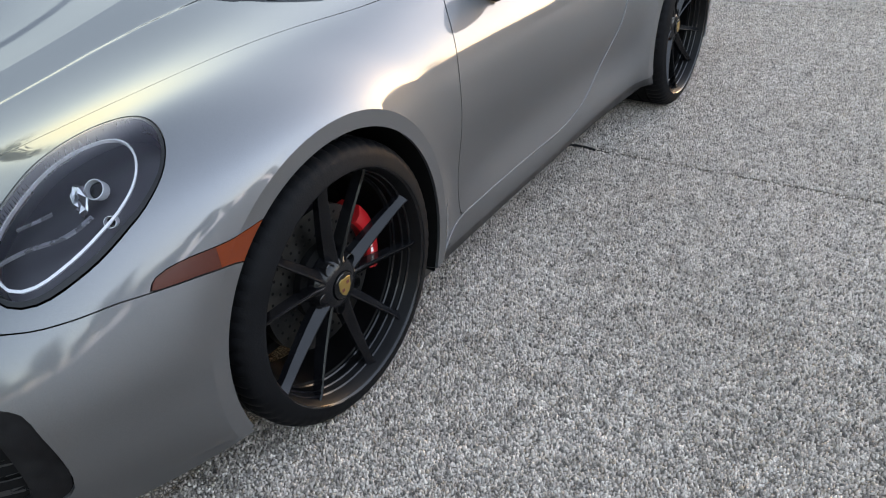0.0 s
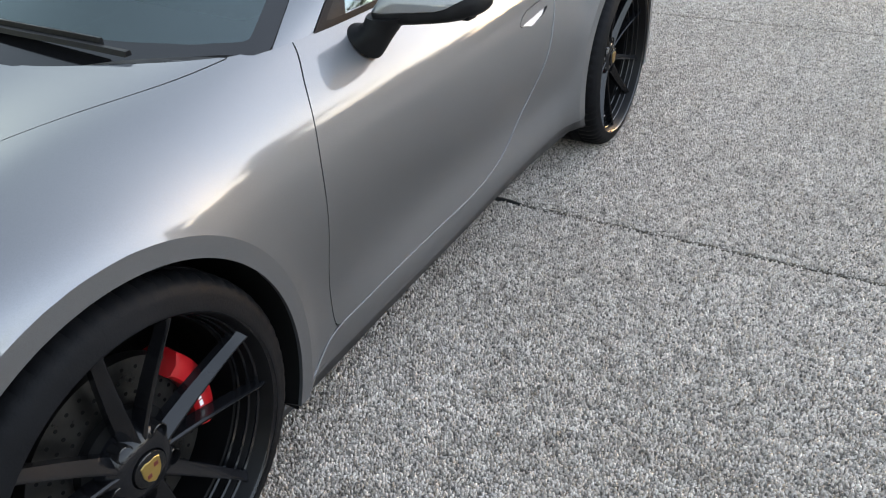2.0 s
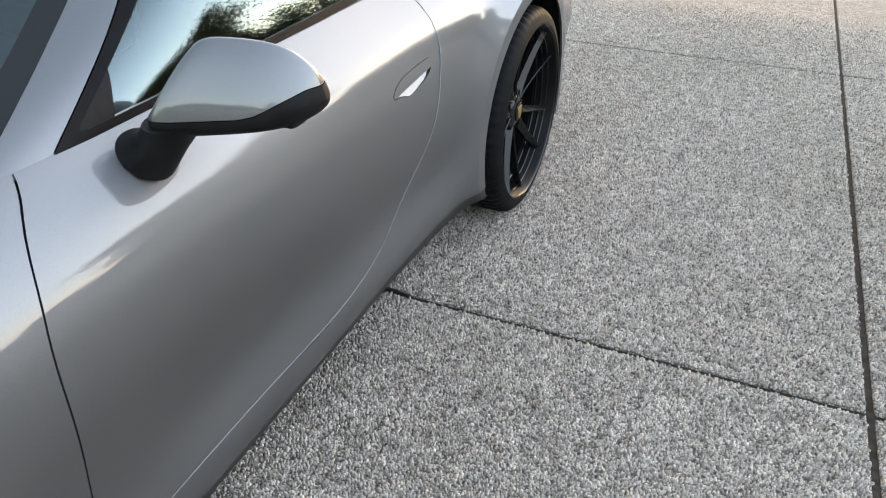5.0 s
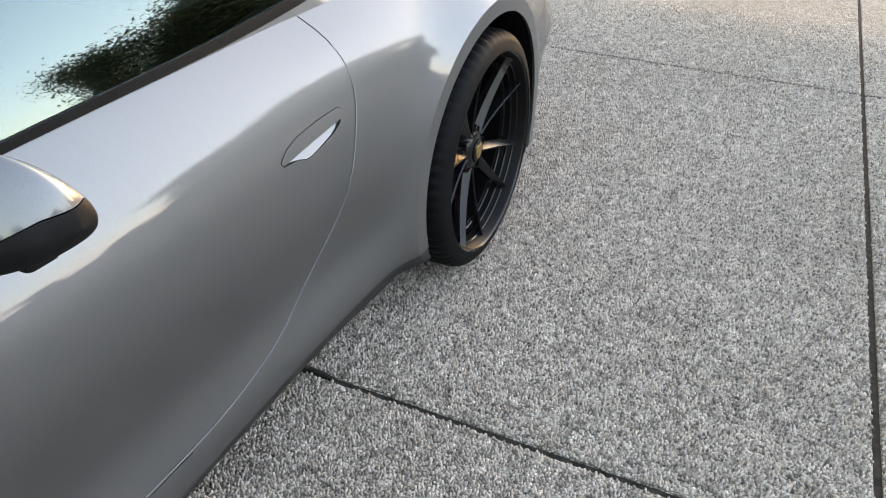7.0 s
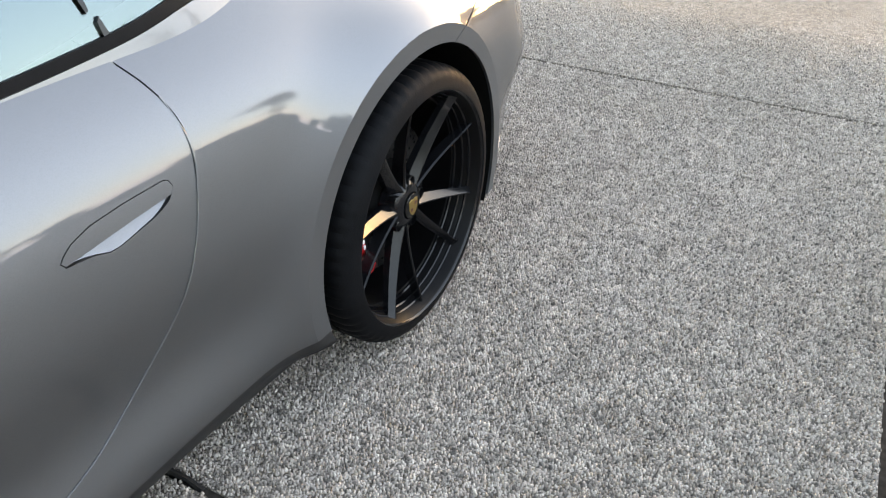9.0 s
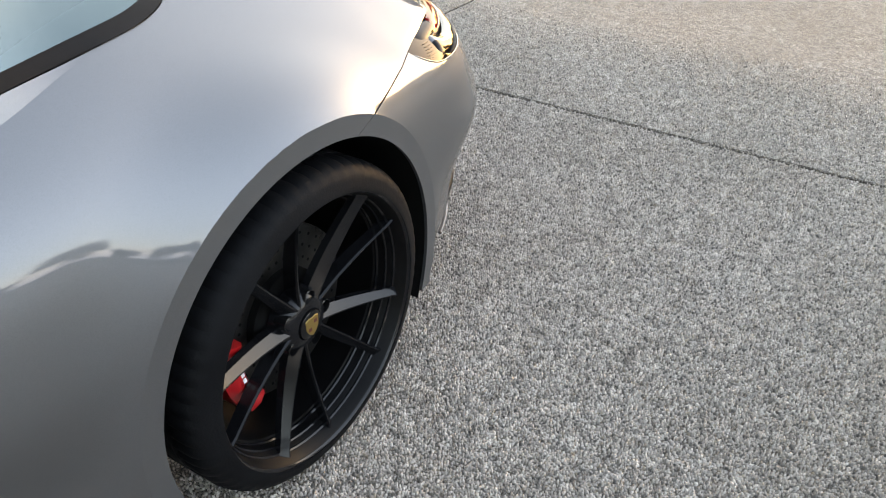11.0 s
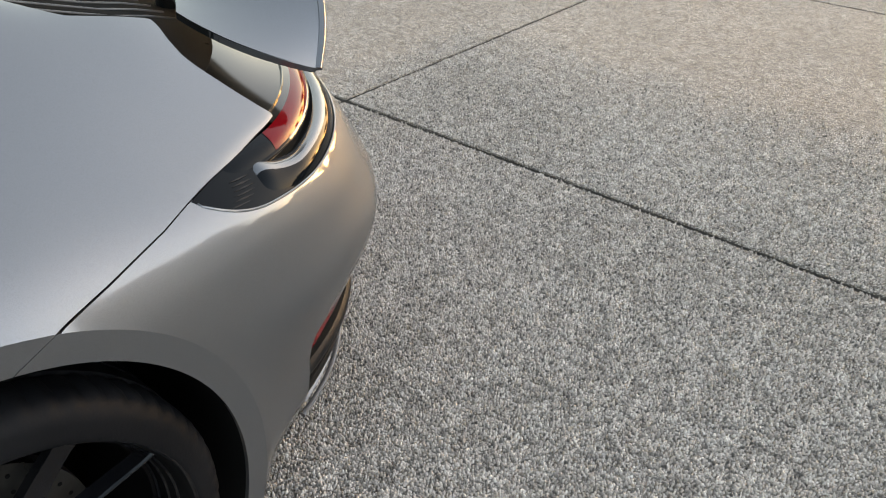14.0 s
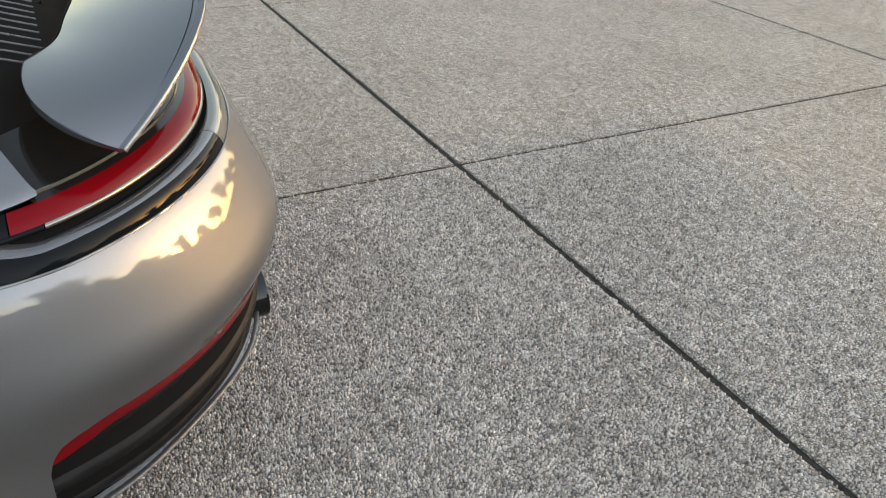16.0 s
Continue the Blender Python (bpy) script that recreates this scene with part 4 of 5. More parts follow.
def build_wheel(car, centre, x_mid, r, w, cap_depth, phase, caliper_at, rim_r):
    """Tyre, ten-spoke alloy, brake; the wheel's outer face looks along +x."""
    h = w / 2
    bm = bmesh.new()
    o = h - 0.004
    turned(bm, [(o - 0.012, rim_r - 0.004), (o, rim_r + 0.004), (o + 0.002, rim_r + 0.001), (o, rim_r - 0.004), (o - 0.006, rim_r - 0.010), (o - 0.03, rim_r - 0.016), (o - 0.04, rim_r - 0.022), (o - 0.075, rim_r - 0.026), (o - 0.08, rim_r - 0.034), (-h + 0.03, rim_r - 0.038), (-h + 0.02, rim_r - 0.01)], 96)
    wheel = part("wheel", bm, BARREL, car, "satin black ten-spoke alloy wheel", 35)
    wheel.location = (x_mid, *centre)
    build_tyre(r, w, rim_r, wheel)
    bm = bmesh.new()
    turned(bm, [(o - 0.008, rim_r + 0.0035), (o + 0.0025, rim_r + 0.0035), (o + 0.0045, rim_r + 0.001), (o + 0.003, rim_r - 0.003), (o - 0.005, rim_r - 0.008)], 96)
    part("rim_lip", bm, WHEEL, wheel, "glossy black rim lip", 60)
    for depth, inset in ((0.034, 0.0165), (0.052, 0.0225), (0.074, 0.0275)):
        bm = bmesh.new()
        turned(bm, [(o - depth - 0.004, rim_r - inset), (o - depth - 0.002, rim_r - inset - 0.003), (o - depth + 0.002, rim_r - inset - 0.003), (o - depth + 0.005, rim_r - inset)], 96)
        part("barrel_step", bm, WHEEL, wheel, "glossy black step inside the rim", 30)
    cap_x = h - cap_depth
    blades = [part("spoke", spoke_mesh(cap_x - 0.012, o - 0.014, 0.045, rim_r - 0.006, 0.027, 0.018, hand), WHEEL, wheel, smooth=15) for hand in (-1, 1)]
    for i in range(10):
        ob = blades[i] if i < 2 else new("spoke", blades[i % 2].data)
        ob.parent = wheel
        ob.rotation_euler[0] = -radians(phase + 72 * (i // 2) + (15.5 if i % 2 else -15.5))
    bm = bmesh.new()
    turned(bm, [(cap_x - 0.055, 0.078), (cap_x - 0.034, 0.075), (cap_x - 0.018, 0.064), (cap_x - 0.009, 0.048), (cap_x - 0.006, 0.036), (cap_x - 0.012, 0.034)], 60)
    part("hub", bm, WHEEL, wheel, smooth=35)
    bm = bmesh.new()
    turned(bm, [(cap_x - 0.012, 0.034), (cap_x - 0.002, 0.033), (cap_x, 0.030), (cap_x + 0.001, 0.0)], 40)
    cap = part("centre_cap", bm, GLOSS, wheel, "black centre cap with a gold shield")
    # shield: plain coloured shapes
    bm = bmesh.new()
    outline = [(0.0, -0.026), (0.012, -0.018), (0.019, -0.004), (0.020, 0.018), (0.010, 0.022), (0.0, 0.020), (-0.010, 0.022), (-0.020, 0.018), (-0.019, -0.004), (-0.012, -0.018)]
    low = [bm.verts.new((cap_x, -a, b)) for a, b in outline]
    top = [bm.verts.new((cap_x + 0.002, -a * 0.94, b * 0.94)) for a, b in outline]
    bm.faces.new(top)
    for q in range(len(low)):
        bm.faces.new((low[q], low[q - 1], top[q - 1], top[q]))
    part("shield", bm, GOLD, cap, "gold shield emblem", 0)
    bm = bmesh.new()
    for a, b, c, d in ((-0.009, 0.008, 0.011, 0.010), (0.008, -0.007, 0.011, 0.010)):
        bevelled_box(bm, 0.001, c * 0.8, d * 0.8, Matrix.Translation((cap_x + 0.0022, -a, b)), 0.0003, 1)
    part("emblem_field", bm, EMBLEM, cap, "dark red emblem fields", 0)
    # lug bolts in round pockets
    for i in range(5):
        a = radians(90 - phase - 36 - 72 * i)
        bm = bmesh.new()
        turned(bm, [(cap_x - 0.040, 0.0), (cap_x - 0.022, 0.0001), (cap_x - 0.022, 0.008), (cap_x - 0.025, 0.010), (cap_x - 0.034, 0.010), (cap_x - 0.034, 0.0135), (cap_x - 0.012, 0.0142), (cap_x - 0.013, 0.0160), (cap_x - 0.04, 0.017)], 20)
        lug = part("lug_bolt", bm, GLOSS, wheel)
        lug.location = (0, 0.060 * math.cos(a), 0.060 * math.sin(a))
    # brake disc, drilled, and caliper
    disc_r = rim_r - 0.108
    bm = bmesh.new()
    turned(bm, [(-0.015, disc_r * 0.52), (0.012, disc_r * 0.52), (0.012, disc_r), (-0.015, disc_r), (-0.015, disc_r * 0.52)], 72)
    disc = part("brake_disc", bm, DISC, car, "drilled steel brake disc")
    disc.location = (x_mid + 0.01, *centre)
    bm = bmesh.new()
    turned(bm, [(-0.02, disc_r * 0.54), (0.03, disc_r * 0.53), (0.036, disc_r * 0.48), (0.036, 0.03)], 48)
    part("disc_hat", bm, SHELL, disc)
    holes = bmesh.new()
    for i in range(36):
        for q in range(3):
            a, rr = radians(10 * i + 7 * q), disc_r * (0.64 + 0.13 * q)
            bmesh.ops.create_cone(holes, cap_ends=True, segments=8, radius1=0.0035, radius2=0.0035, depth=0.001, matrix=Matrix.Translation((0.0125, rr * math.cos(a), rr * math.sin(a))) @ Matrix.Rotation(math.pi / 2, 4, "Y"))
    tagged(part("drilling", holes, SHELL, disc, "dark drilled pattern", 0), kind="stuff")
    bm = bmesh.new()
    deep, span = (0.0, 60) if centre == FRONT else (0.014, 60)
    prof = [(0.036 + deep, disc_r * 0.82), (0.043 + deep, disc_r * 0.85), (0.045 + deep, disc_r * 0.96), (0.034 + deep, disc_r * 1.08), (-0.02, disc_r * 1.10), (-0.05, disc_r * 0.9), (-0.02, disc_r * 0.82), (0.036 + deep, disc_r * 0.82)]
    turned(bm, prof, 18, radians(span), radians(caliper_at - span / 2))
    for ring in (0, 18):
        bm.verts.ensure_lookup_table()
        bm.faces.new([bm.verts[ring * len(prof) + q] for q in range(len(prof) - 1)])
    cal = part("brake_caliper", bm, CALIPER, car, "glossy red brake caliper", 45)
    cal.location = (x_mid + 0.01, *centre)
    bm = bmesh.new()
    for da in (-12, -6, 0):
        a = radians(caliper_at + da)
        bevelled_box(bm, 0.002, 0.008, 0.012, Matrix.Translation((0.0445 + deep, disc_r * 0.88 * math.cos(a), disc_r * 0.88 * math.sin(a))) @ Matrix.Rotation(a, 4, "X"), 0.0005, 1)
    part("caliper_mark", bm, WHITE, cal, "white bars on the caliper", 0)
    # wheel well
    bm = bmesh.new()
    rr = (ARCH_F if centre == FRONT else ARCH_R) + 0.003
    turned(bm, [((0.930 if centre == FRONT else 0.937) - 0.09 * rr * rr - 0.006 - x_mid, rr), (-h - 0.12, rr + 0.01), (-h - 0.12, 0.05)], 64, radians(226), radians(-23))
    well = part("wheel_well", bm, SHELL, car, "black wheel well liner")
    well.location = (x_mid, *centre)
    return [wheel, disc, cal, well]


SMOKE = material("smoked_lens", (0.004, 0.005, 0.0058), 0.05, 0.0, IOR=1.17)
EMBLEM = material("dark_red_enamel", (0.10, 0.012, 0.010), 0.3)
LOUVRE = material("lamp_louvre", (0.012, 0.013, 0.014), 0.4, 0.0, Specular_IOR_Level=0.15)
WHITE = material("white_marking", (0.75, 0.75, 0.74), 0.4)
car, doors, lamp_patch, lamp_in, tail_edge = build_body()
build_house(car, doors)
made = []
made += build_wheel(car, FRONT, 0.803, 0.338, 0.245, 0.0295, 8.0, 14, 0.285)
made += build_wheel(car, REAR, 0.790, 0.356, 0.305, 0.0475, 49.0, 195, 0.302)
for ob in made:
    twin = copy_thing(ob, Matrix.Rotation(math.pi, 4, "Z"))
    twin.location = (-ob.location.x, ob.location.y, ob.location.z)


# ---------------------------------------------------------------- lamps, mirrors, tail
LAMP_BLACK = material("lamp_bowl", (0.010, 0.0095, 0.013), 0.3, 0.3)
RING = material("lamp_ring", (0.72, 0.73, 0.75), 0.25, 0.2)
BAR = worn(material("reflector_bar", (0.3,) * 3, 0.3, 0.6), (0.16, 0.16, 0.18), (0.30, 0.30, 0.32), 30, (0.2, 0.35))
CRYSTAL = material("crystal", (0.48, 0.49, 0.51), 0.04, 0.95)


def build_headlamp(side):
    flip = (lambda q: q) if side > 0 else left_to_right
    rim = clip(lamp_patch, lambda v: lamp_in(v) + 0.007, 1e-6)
    lens = clip(lamp_patch, lambda v: lamp_in(v) + 0.007, -1e-6)
    oval = inside([(0.717 + 0.80 * (x - 0.717), -0.478 + 0.80 * (y + 0.455)) for x, y in LAMP], [0, 1])
    ring = clip(clip(lamp_patch, lambda v: oval(v), -1e-6), lambda v: oval(v) + 0.0038, 1e-6)
    lamp = panel("headlamp", flip(offset(rim, 0.001)), GLOSS, car, "oval headlamp with clear lens and white ring", 0.03)
    cover = panel("lamp_lens", flip(lens), CLEAR, lamp, "clear lamp cover", 0)
    cover.visible_shadow = False
    panel("lamp_bowl", flip(offset(lens, 0.05)), LAMP_BLACK, lamp, "dark grey lamp housing", -0.046)
    panel("light_ring", flip(offset(ring, 0.014)), RING, lamp, "thin white light ring", 0.006)
    v, f, n = lamp_patch

    def seat(x, y, depth):
        i = np.argmin((v[:, 0] - x) ** 2 + (v[:, 1] - y) ** 2)
        p = v[i] - depth * n[i]
        return Matrix.Translation((side * p[0], p[1], p[2])) @ Vector((side * n[i][0], n[i][1] * 1.6, n[i][2] * 0.55)).to_track_quat("X", "Z").to_matrix().to_4x4()

    def unit(name, mat, profile, m, label="", parent=lamp):
        bm = bmesh.new()
        turned(bm, profile, 32)
        bm.transform(m)
        return part(name, bm, mat, parent, label)

    for x, y, k in ((0.753, -0.436, 0.86), (0.818, -0.463, 0.5)):
        unit("projector_ring", RING, [(-0.02, 0.019 * k), (0.0, 0.0215 * k), (0.002, 0.021 * k), (0.002, 0.0192 * k), (-0.02, 0.0185 * k)], seat(x, y, 0.022), "bright ring round a projector")
        unit("projector_lens", SMOKE, [(-0.012, 0.0188 * k), (-0.006, 0.016 * k), (0.0, 0.009 * k), (0.001, 0.0)], seat(x, y, 0.023))
    bm = bmesh.new()
    turned(bm, [(-0.016, 0.016), (-0.006, 0.026), (0.001, 0.021), (0.006, 0.011), (0.004, 0.005), (0.008, 0.0)], 7)
    for i, v_ in enumerate(bm.verts):
        v_.co.x += 0.004 * math.sin(2.4 * i)
    bm.transform(seat(0.747, -0.474, 0.022) @ Matrix.Rotation(side * 0.45, 4, "X") @ Matrix.Diagonal((0.8, 0.64, 1.2, 1)))
    part("crystal_reflector", bm, CRYSTAL, lamp, "faceted crystal reflector", 0)
    for ends, wide in ((((0.696, -0.554), (0.717, -0.532), (0.737, -0.511)), 0.004), (((0.72, -0.615), (0.75, -0.575), (0.788, -0.522), (0.803, -0.485)), 0.005)):
        bar = curve_through([seat(x - 0.0154, y + 0.0045, 0.022).translation for x, y in ends], 14)
        part("reflector_bar", sweep(bmesh.new(), bar, [(-wide, -0.002), (wide, -0.002), (wide, 0.002), (-wide, 0.002)]), BAR, lamp, "grey reflector bar")


def build_mirror(side):
    """Door mirror: silver cap over a black base on a black foot."""
    lines = []
    for k in range(25):
        a = 2 * math.pi * k / 24
        row = []
        for i in range(15):
            t = i / 14
            x0 = 0.826 + 0.218 * t
            size = max(1 - abs(2 * t - 1) ** (6 if t < 0.5 else 3.5), 0.0) ** 0.5
            c, up = math.cos(a), math.sin(a)
            x = x0 + 0.040 * (1 - t) ** 1.5 * max(up, 0) ** 1.3
            y = 0.876 + 0.105 * t + (0.090 - 0.030 * t) * size * math.copysign(abs(c) ** (1.45 if up > 0 else 0.8), c)
            high = 0.110 * (1 - 0.38 * t ** 2.5) if up > 0 else 0.034
            z = 0.897 + 0.010 * t ** 3 + high * size * math.copysign(abs(up) ** (1.4 if up > 0 else 0.6), up)
            row.append((x, y, z))
        lines.append(row)
    v, f = loft(lines, 60, 73)
    n = normals(v, f)
    if (n * (v - v.mean(0))).sum() < 0:
        f, n = [tuple(reversed(q)) for q in f], -n
    cut = lambda p: p[:, 2] - np.interp(p[:, 0], [0.80, 0.96, 0.98, 1.03], [0.898, 0.898, 0.902, 0.930])
    cap, low = clip((v, f, n), cut, 0.0008), clip((v, f, n), cut, -0.0008)
    flip = (lambda q: q) if side > 0 else left_to_right
    mirror = panel("door_mirror", flip(cap), PAINT, car, "silver door mirror on a black foot", 0.006)
    panel("mirror_base", flip(low), BLACK, mirror, "black plastic mirror base", 0)
    bm = bmesh.new()
    foot = [(0.808, 0.832, 0.832, 0.048, 0.036), (0.818, 0.834, 0.838, 0.047, 0.036), (0.832, 0.842, 0.852, 0.048, 0.038), (0.846, 0.852, 0.868, 0.054, 0.042), (0.858, 0.862, 0.886, 0.062, 0.048)]
    rings = []
    for x, y, z, ry, rx in foot:
        rings.append([bm.verts.new((side * (x + rx * math.cos(2 * math.pi * q / 28)), y + ry * math.sin(2 * math.pi * q / 28), z - {0.832: 0.95, 0.838: 0.7, 0.852: 0.3}.get(z, 0.0) * rx * math.cos(2 * math.pi * q / 28))) for q in range(28)])
    for a, b in zip(rings, rings[1:]):
        for q in range(28):
            bm.faces.new((a[q], a[(q + 1) % 28], b[(q + 1) % 28], b[q]))
    bm.faces.new(rings[-1])
    part("mirror_foot", bm, BLACK, mirror, "black plastic mirror foot")
    bm = bmesh.new()
    bevelled_box(bm, 0.05, 0.045, 0.02, Matrix.Translation((side * 0.992, 0.948, 0.880)), 0.008)
    part("sensor_pod", bm, BLACK, mirror)


def tail_line(inset, z, n=60):
    """The upper edge of the bumper, seen from above, drawn in by some distance, at a height."""
    e = tail_edge[tail_edge[:, 1] > 2.93][:, :2]
    p = curve_through([e[int(q)] for q in np.linspace(0, len(e) - 1, 16)], n)
    d = np.gradient(p, axis=0)
    d /= np.linalg.norm(d, axis=1)[:, None]
    q = p + inset * np.c_[-d[:, 1], d[:, 0]]
    q[:, 0] = np.maximum(q[:, 0], 0)
    q[-1, 0] = 0
    return [(x, y, z) for x, y in q]


def band(name, lines, mat, parent, label="", nv=8, keep=None):
    m = as_mesh(lines, 120, nv)
    if keep:
        m = clip(m, *keep)
    if m[2][:, 2].mean() < 0:
        m = (m[0], [tuple(reversed(q)) for q in m[1]], -m[2])
    if keep and keep[1] < 0:
        return both(name, m, mat, parent, label, 0)
    return panel(name, mirrored(m), mat, parent, label, 0)


def build_tail():
    sign = 1 if tail_line(0.05, 0)[30][1] < tail_line(0.0, 0)[30][1] else -1
    t = lambda d, z: tail_line(sign * d, z)
    bent = lambda d, z, k=1.0: [(x - 1.3 * d * min(max((3.13 - y) / 0.11, 0), 1) ** 1.5, y, h + k * float(shelf_rise(y)) * min(max((y - 2.99) / 0.045, 0), 1)) for x, y, h in t(d, z)]
    rows = [t(0.050, 0.793), t(0.055, 0.800), t(0.066, 0.808), t(0.080, 0.813)]
    strip = [t(0.052, 0.782), t(0.0465, 0.786), t(0.0465, 0.790), t(0.050, 0.793)]
    tip, dim = lambda v: v[:, 1] - 3.085, lambda v: v[:, 1] - 3.13
    lamp = band("tail_lamp", rows, RED_LENS, car, "full-width red tail lamp band", 14, (tip, 0.001))
    band("lamp_tip", rows, SMOKE, lamp, "dark smoked tip of the lamp band", 14, (tip, -0.001))
    band("clear_strip", strip, STRIP, lamp, "smoky strip below the red band", 8, (dim, 0.001))
    band("clear_strip", strip, SMOKE, lamp, "dark strip below the smoked tip", 8, (dim, -0.001))
    band("lamp_groove", [bent(0.041, 0.773), bent(0.062, 0.768), t(0.066, 0.778), t(0.052, 0.782)], SHELL, lamp)
    # smoked covers at the sides, silver ledge between them
    ends = lambda v: 0.476 - v[:, 0]
    sides = lambda v: np.maximum(ends(v), 2.985 - v[:, 1])
    upward = lambda m: m if m[2][:, 2].mean() > 0 else (m[0], [tuple(reversed(q)) for q in m[1]], -m[2])
    face = as_mesh([t(0.002, 0.742), bent(0.006, 0.754, 0.4), bent(0.011, 0.763, 0.7), bent(0.017, 0.769, 0.9)], 120, 8)
    shelf = upward(as_mesh([bent(0.017, 0.769, 0.9), bent(0.022, 0.7725), bent(0.031, 0.7745), bent(0.041, 0.773)], 120, 8))
    face = upward(face)
    covers = both("lamp_cover", clip(face, sides, -0.001), SMOKE, car, "smoked glass cover above the bumper", 0)
    for cover, q in zip(covers, (lambda m: m, left_to_right)):
        panel("cover_shelf", q(clip(shelf, sides, -0.001)), SHELF, cover, "glossy upper face of the smoked cover, lightened for sky sheen", 0)
    ledge = panel("bumper_ledge", mirrored(clip(face, ends, 0.001)), PAINT, car, "silver ledge above the bumper", 0.006)
    panel("ledge_top", mirrored(clip(shelf, ends, 0.001)), PAINT, ledge, "", 0.006)
    deck = [t(0.080, 0.813), t(0.13, 0.832), t(0.20, 0.862)]
    deck.append([(0.50 * (1 - i / 59) ** 0.9, 3.09 + 0.06 * i / 59, 0.900) for i in range(60)])
    deck_in = inside(DECK, [0, 1])
    sheet = clip(upward(as_mesh(deck, 120, 20)), lambda v: deck_in(v) - 0.012, -1e-6)
    well = lambda v: 0.868 - v[:, 2]
    panel("deck_panel", mirrored(clip(sheet, well, 1e-6)), DECK_BLACK, car, "gloss black panel under the raised wing", 0)
    panel("deck_well", mirrored(clip(sheet, well, -1e-6)), SHELL, car, "matt black well round the engine grille", 0)
    bm = bmesh.new()
    pts = t(0.094, 0.821)
    pts = pts + [(-x, y, zz) for x, y, zz in reversed(pts[:-1])]
    part("deck_rib", sweep(bm, pts[7:-7], [(-0.0016, -0.003), (0.0016, -0.003), (0.0008, 0.002), (-0.0008, 0.002)]), STRIP, car, "thin bright rib on the deck")
    # engine grille with lengthwise slats
    bm = bmesh.new()
    bevelled_box(bm, 0.98, 0.34, 0.02, Matrix.Translation((0, 3.03, 0.905)) @ Matrix.Rotation(radians(-14), 4, "X"), 0.005)
    grille = part("engine_grille", bm, SHELL, car, "black engine grille with lengthwise slats")
    for i in range(-10, 11):
        x = i * 0.042
        drop = 0.10 * x * x
        pts = [(x, y, z - drop + 0.004) for y, z in ((2.86, 1.012), (2.95, 0.985), (3.05, 0.955), (3.12, 0.94), (3.18, 0.922))]
        part("slat", sweep(bmesh.new(), pts, [(-0.0011, -0.0022), (0.0011, -0.0022), (0.0010, 0.0), (0.0005, 0.0010), (-0.0005, 0.0010), (-0.0010, 0.0)]), SLAT, grille)
    # raised wing
    rows, under = [], []
    lead = curve_through([(0.0, 3.272, 0.955), (0.15, 3.252, 0.95), (0.285, 3.224, 0.945), (0.385, 3.20, 0.94), (0.435, 3.172, 0.938), (0.468, 3.148, 0.936)], 40)
    trail = curve_through([(0.0, 3.50, 1.05), (0.237, 3.485, 1.043), (0.357, 3.468, 1.032), (0.477, 3.442, 1.008), (0.597, 3.379, 0.955), (0.672, 3.312, 0.905), (0.718, 3.255, 0.866)], 40)
    for k in range(13):
        w = k / 12
        p = lead + (trail - lead) * w
        e = np.linspace(0, 1, 40)[:, None] ** 5
        p = p + e * 4 * w * (1 - w) * np.array([0.045, -0.045, 0.010]) + np.array([0, 0, 0.002]) * 4 * w * (1 - w)
        rows.append([tuple(q) for q in p])
        under.append([tuple(q - np.array([0, 0, 0.012])) for q in p + (lead - p) * (0.05 * w)])
    top = as_mesh(rows, 90, 26)
    if top[2][:, 2].mean() < 0:
        top = (top[0], [tuple(reversed(q)) for q in top[1]], -top[2])
    wing = panel("rear_wing", mirrored(top), PAINT, car, "raised silver rear wing", 0.012)
    low = as_mesh(under, 90, 26)
    if low[2][:, 2].mean() > 0:
        low = (low[0], [tuple(reversed(q)) for q in low[1]], -low[2])
    panel("wing_underside", mirrored(low), BLACK, wing, "black wing underside", 0.014)
    rim = [tuple(q) for q in trail]
    rim = [(-x, y, z) for x, y, z in rim[:0:-1]] + rim
    part("wing_lip", sweep(bmesh.new(), rim, [(-0.007, -0.004), (0.007, -0.004), (0.0065, 0.0018), (0.005, 0.0034), (-0.005, 0.0034), (-0.0065, 0.0018)]), PAINT, wing, "silver rolled trailing edge")
    for x in (-0.33, 0.33):
        bm = bmesh.new()
        bevelled_box(bm, 0.035, 0.10, 0.10, Matrix.Translation((x * 0.75, 3.30, 0.905)), 0.010)
        part("wing_strut", bm, BLACK, wing)
    # tailpipes
    for x in (-0.33, 0.33):
        bm = bmesh.new()
        turned(bm, [(-0.16, 0.052), (0.0, 0.056), (0.006, 0.054), (0.004, 0.049), (-0.10, 0.046), (-0.11, 0.0)], 40)
        bm.transform(Matrix.Translation((x, 3.532, 0.278)) @ Matrix.Rotation(math.pi / 2, 4, "Z") @ Matrix.Diagonal((1, 1.2, 1.1, 1)))
        part("tailpipe", bm, GLOSS, car, "black oval tailpipe")
    # parking sensors
    for x in (-0.697, 0.697):
        bm = bmesh.new()
        turned(bm, [(-0.004, 0.012), (0.0015, 0.0115), (0.0015, 0.010), (0.0008, 0.009), (0.001, 0.0)], 24)
        bm.transform(Matrix.Translation((x, 3.366, 0.477)) @ Vector((x, 0.75, 0)).to_track_quat("X", "Z").to_matrix().to_4x4())
        part("parking_sensor", bm, PAINT, car, "round silver parking sensor")


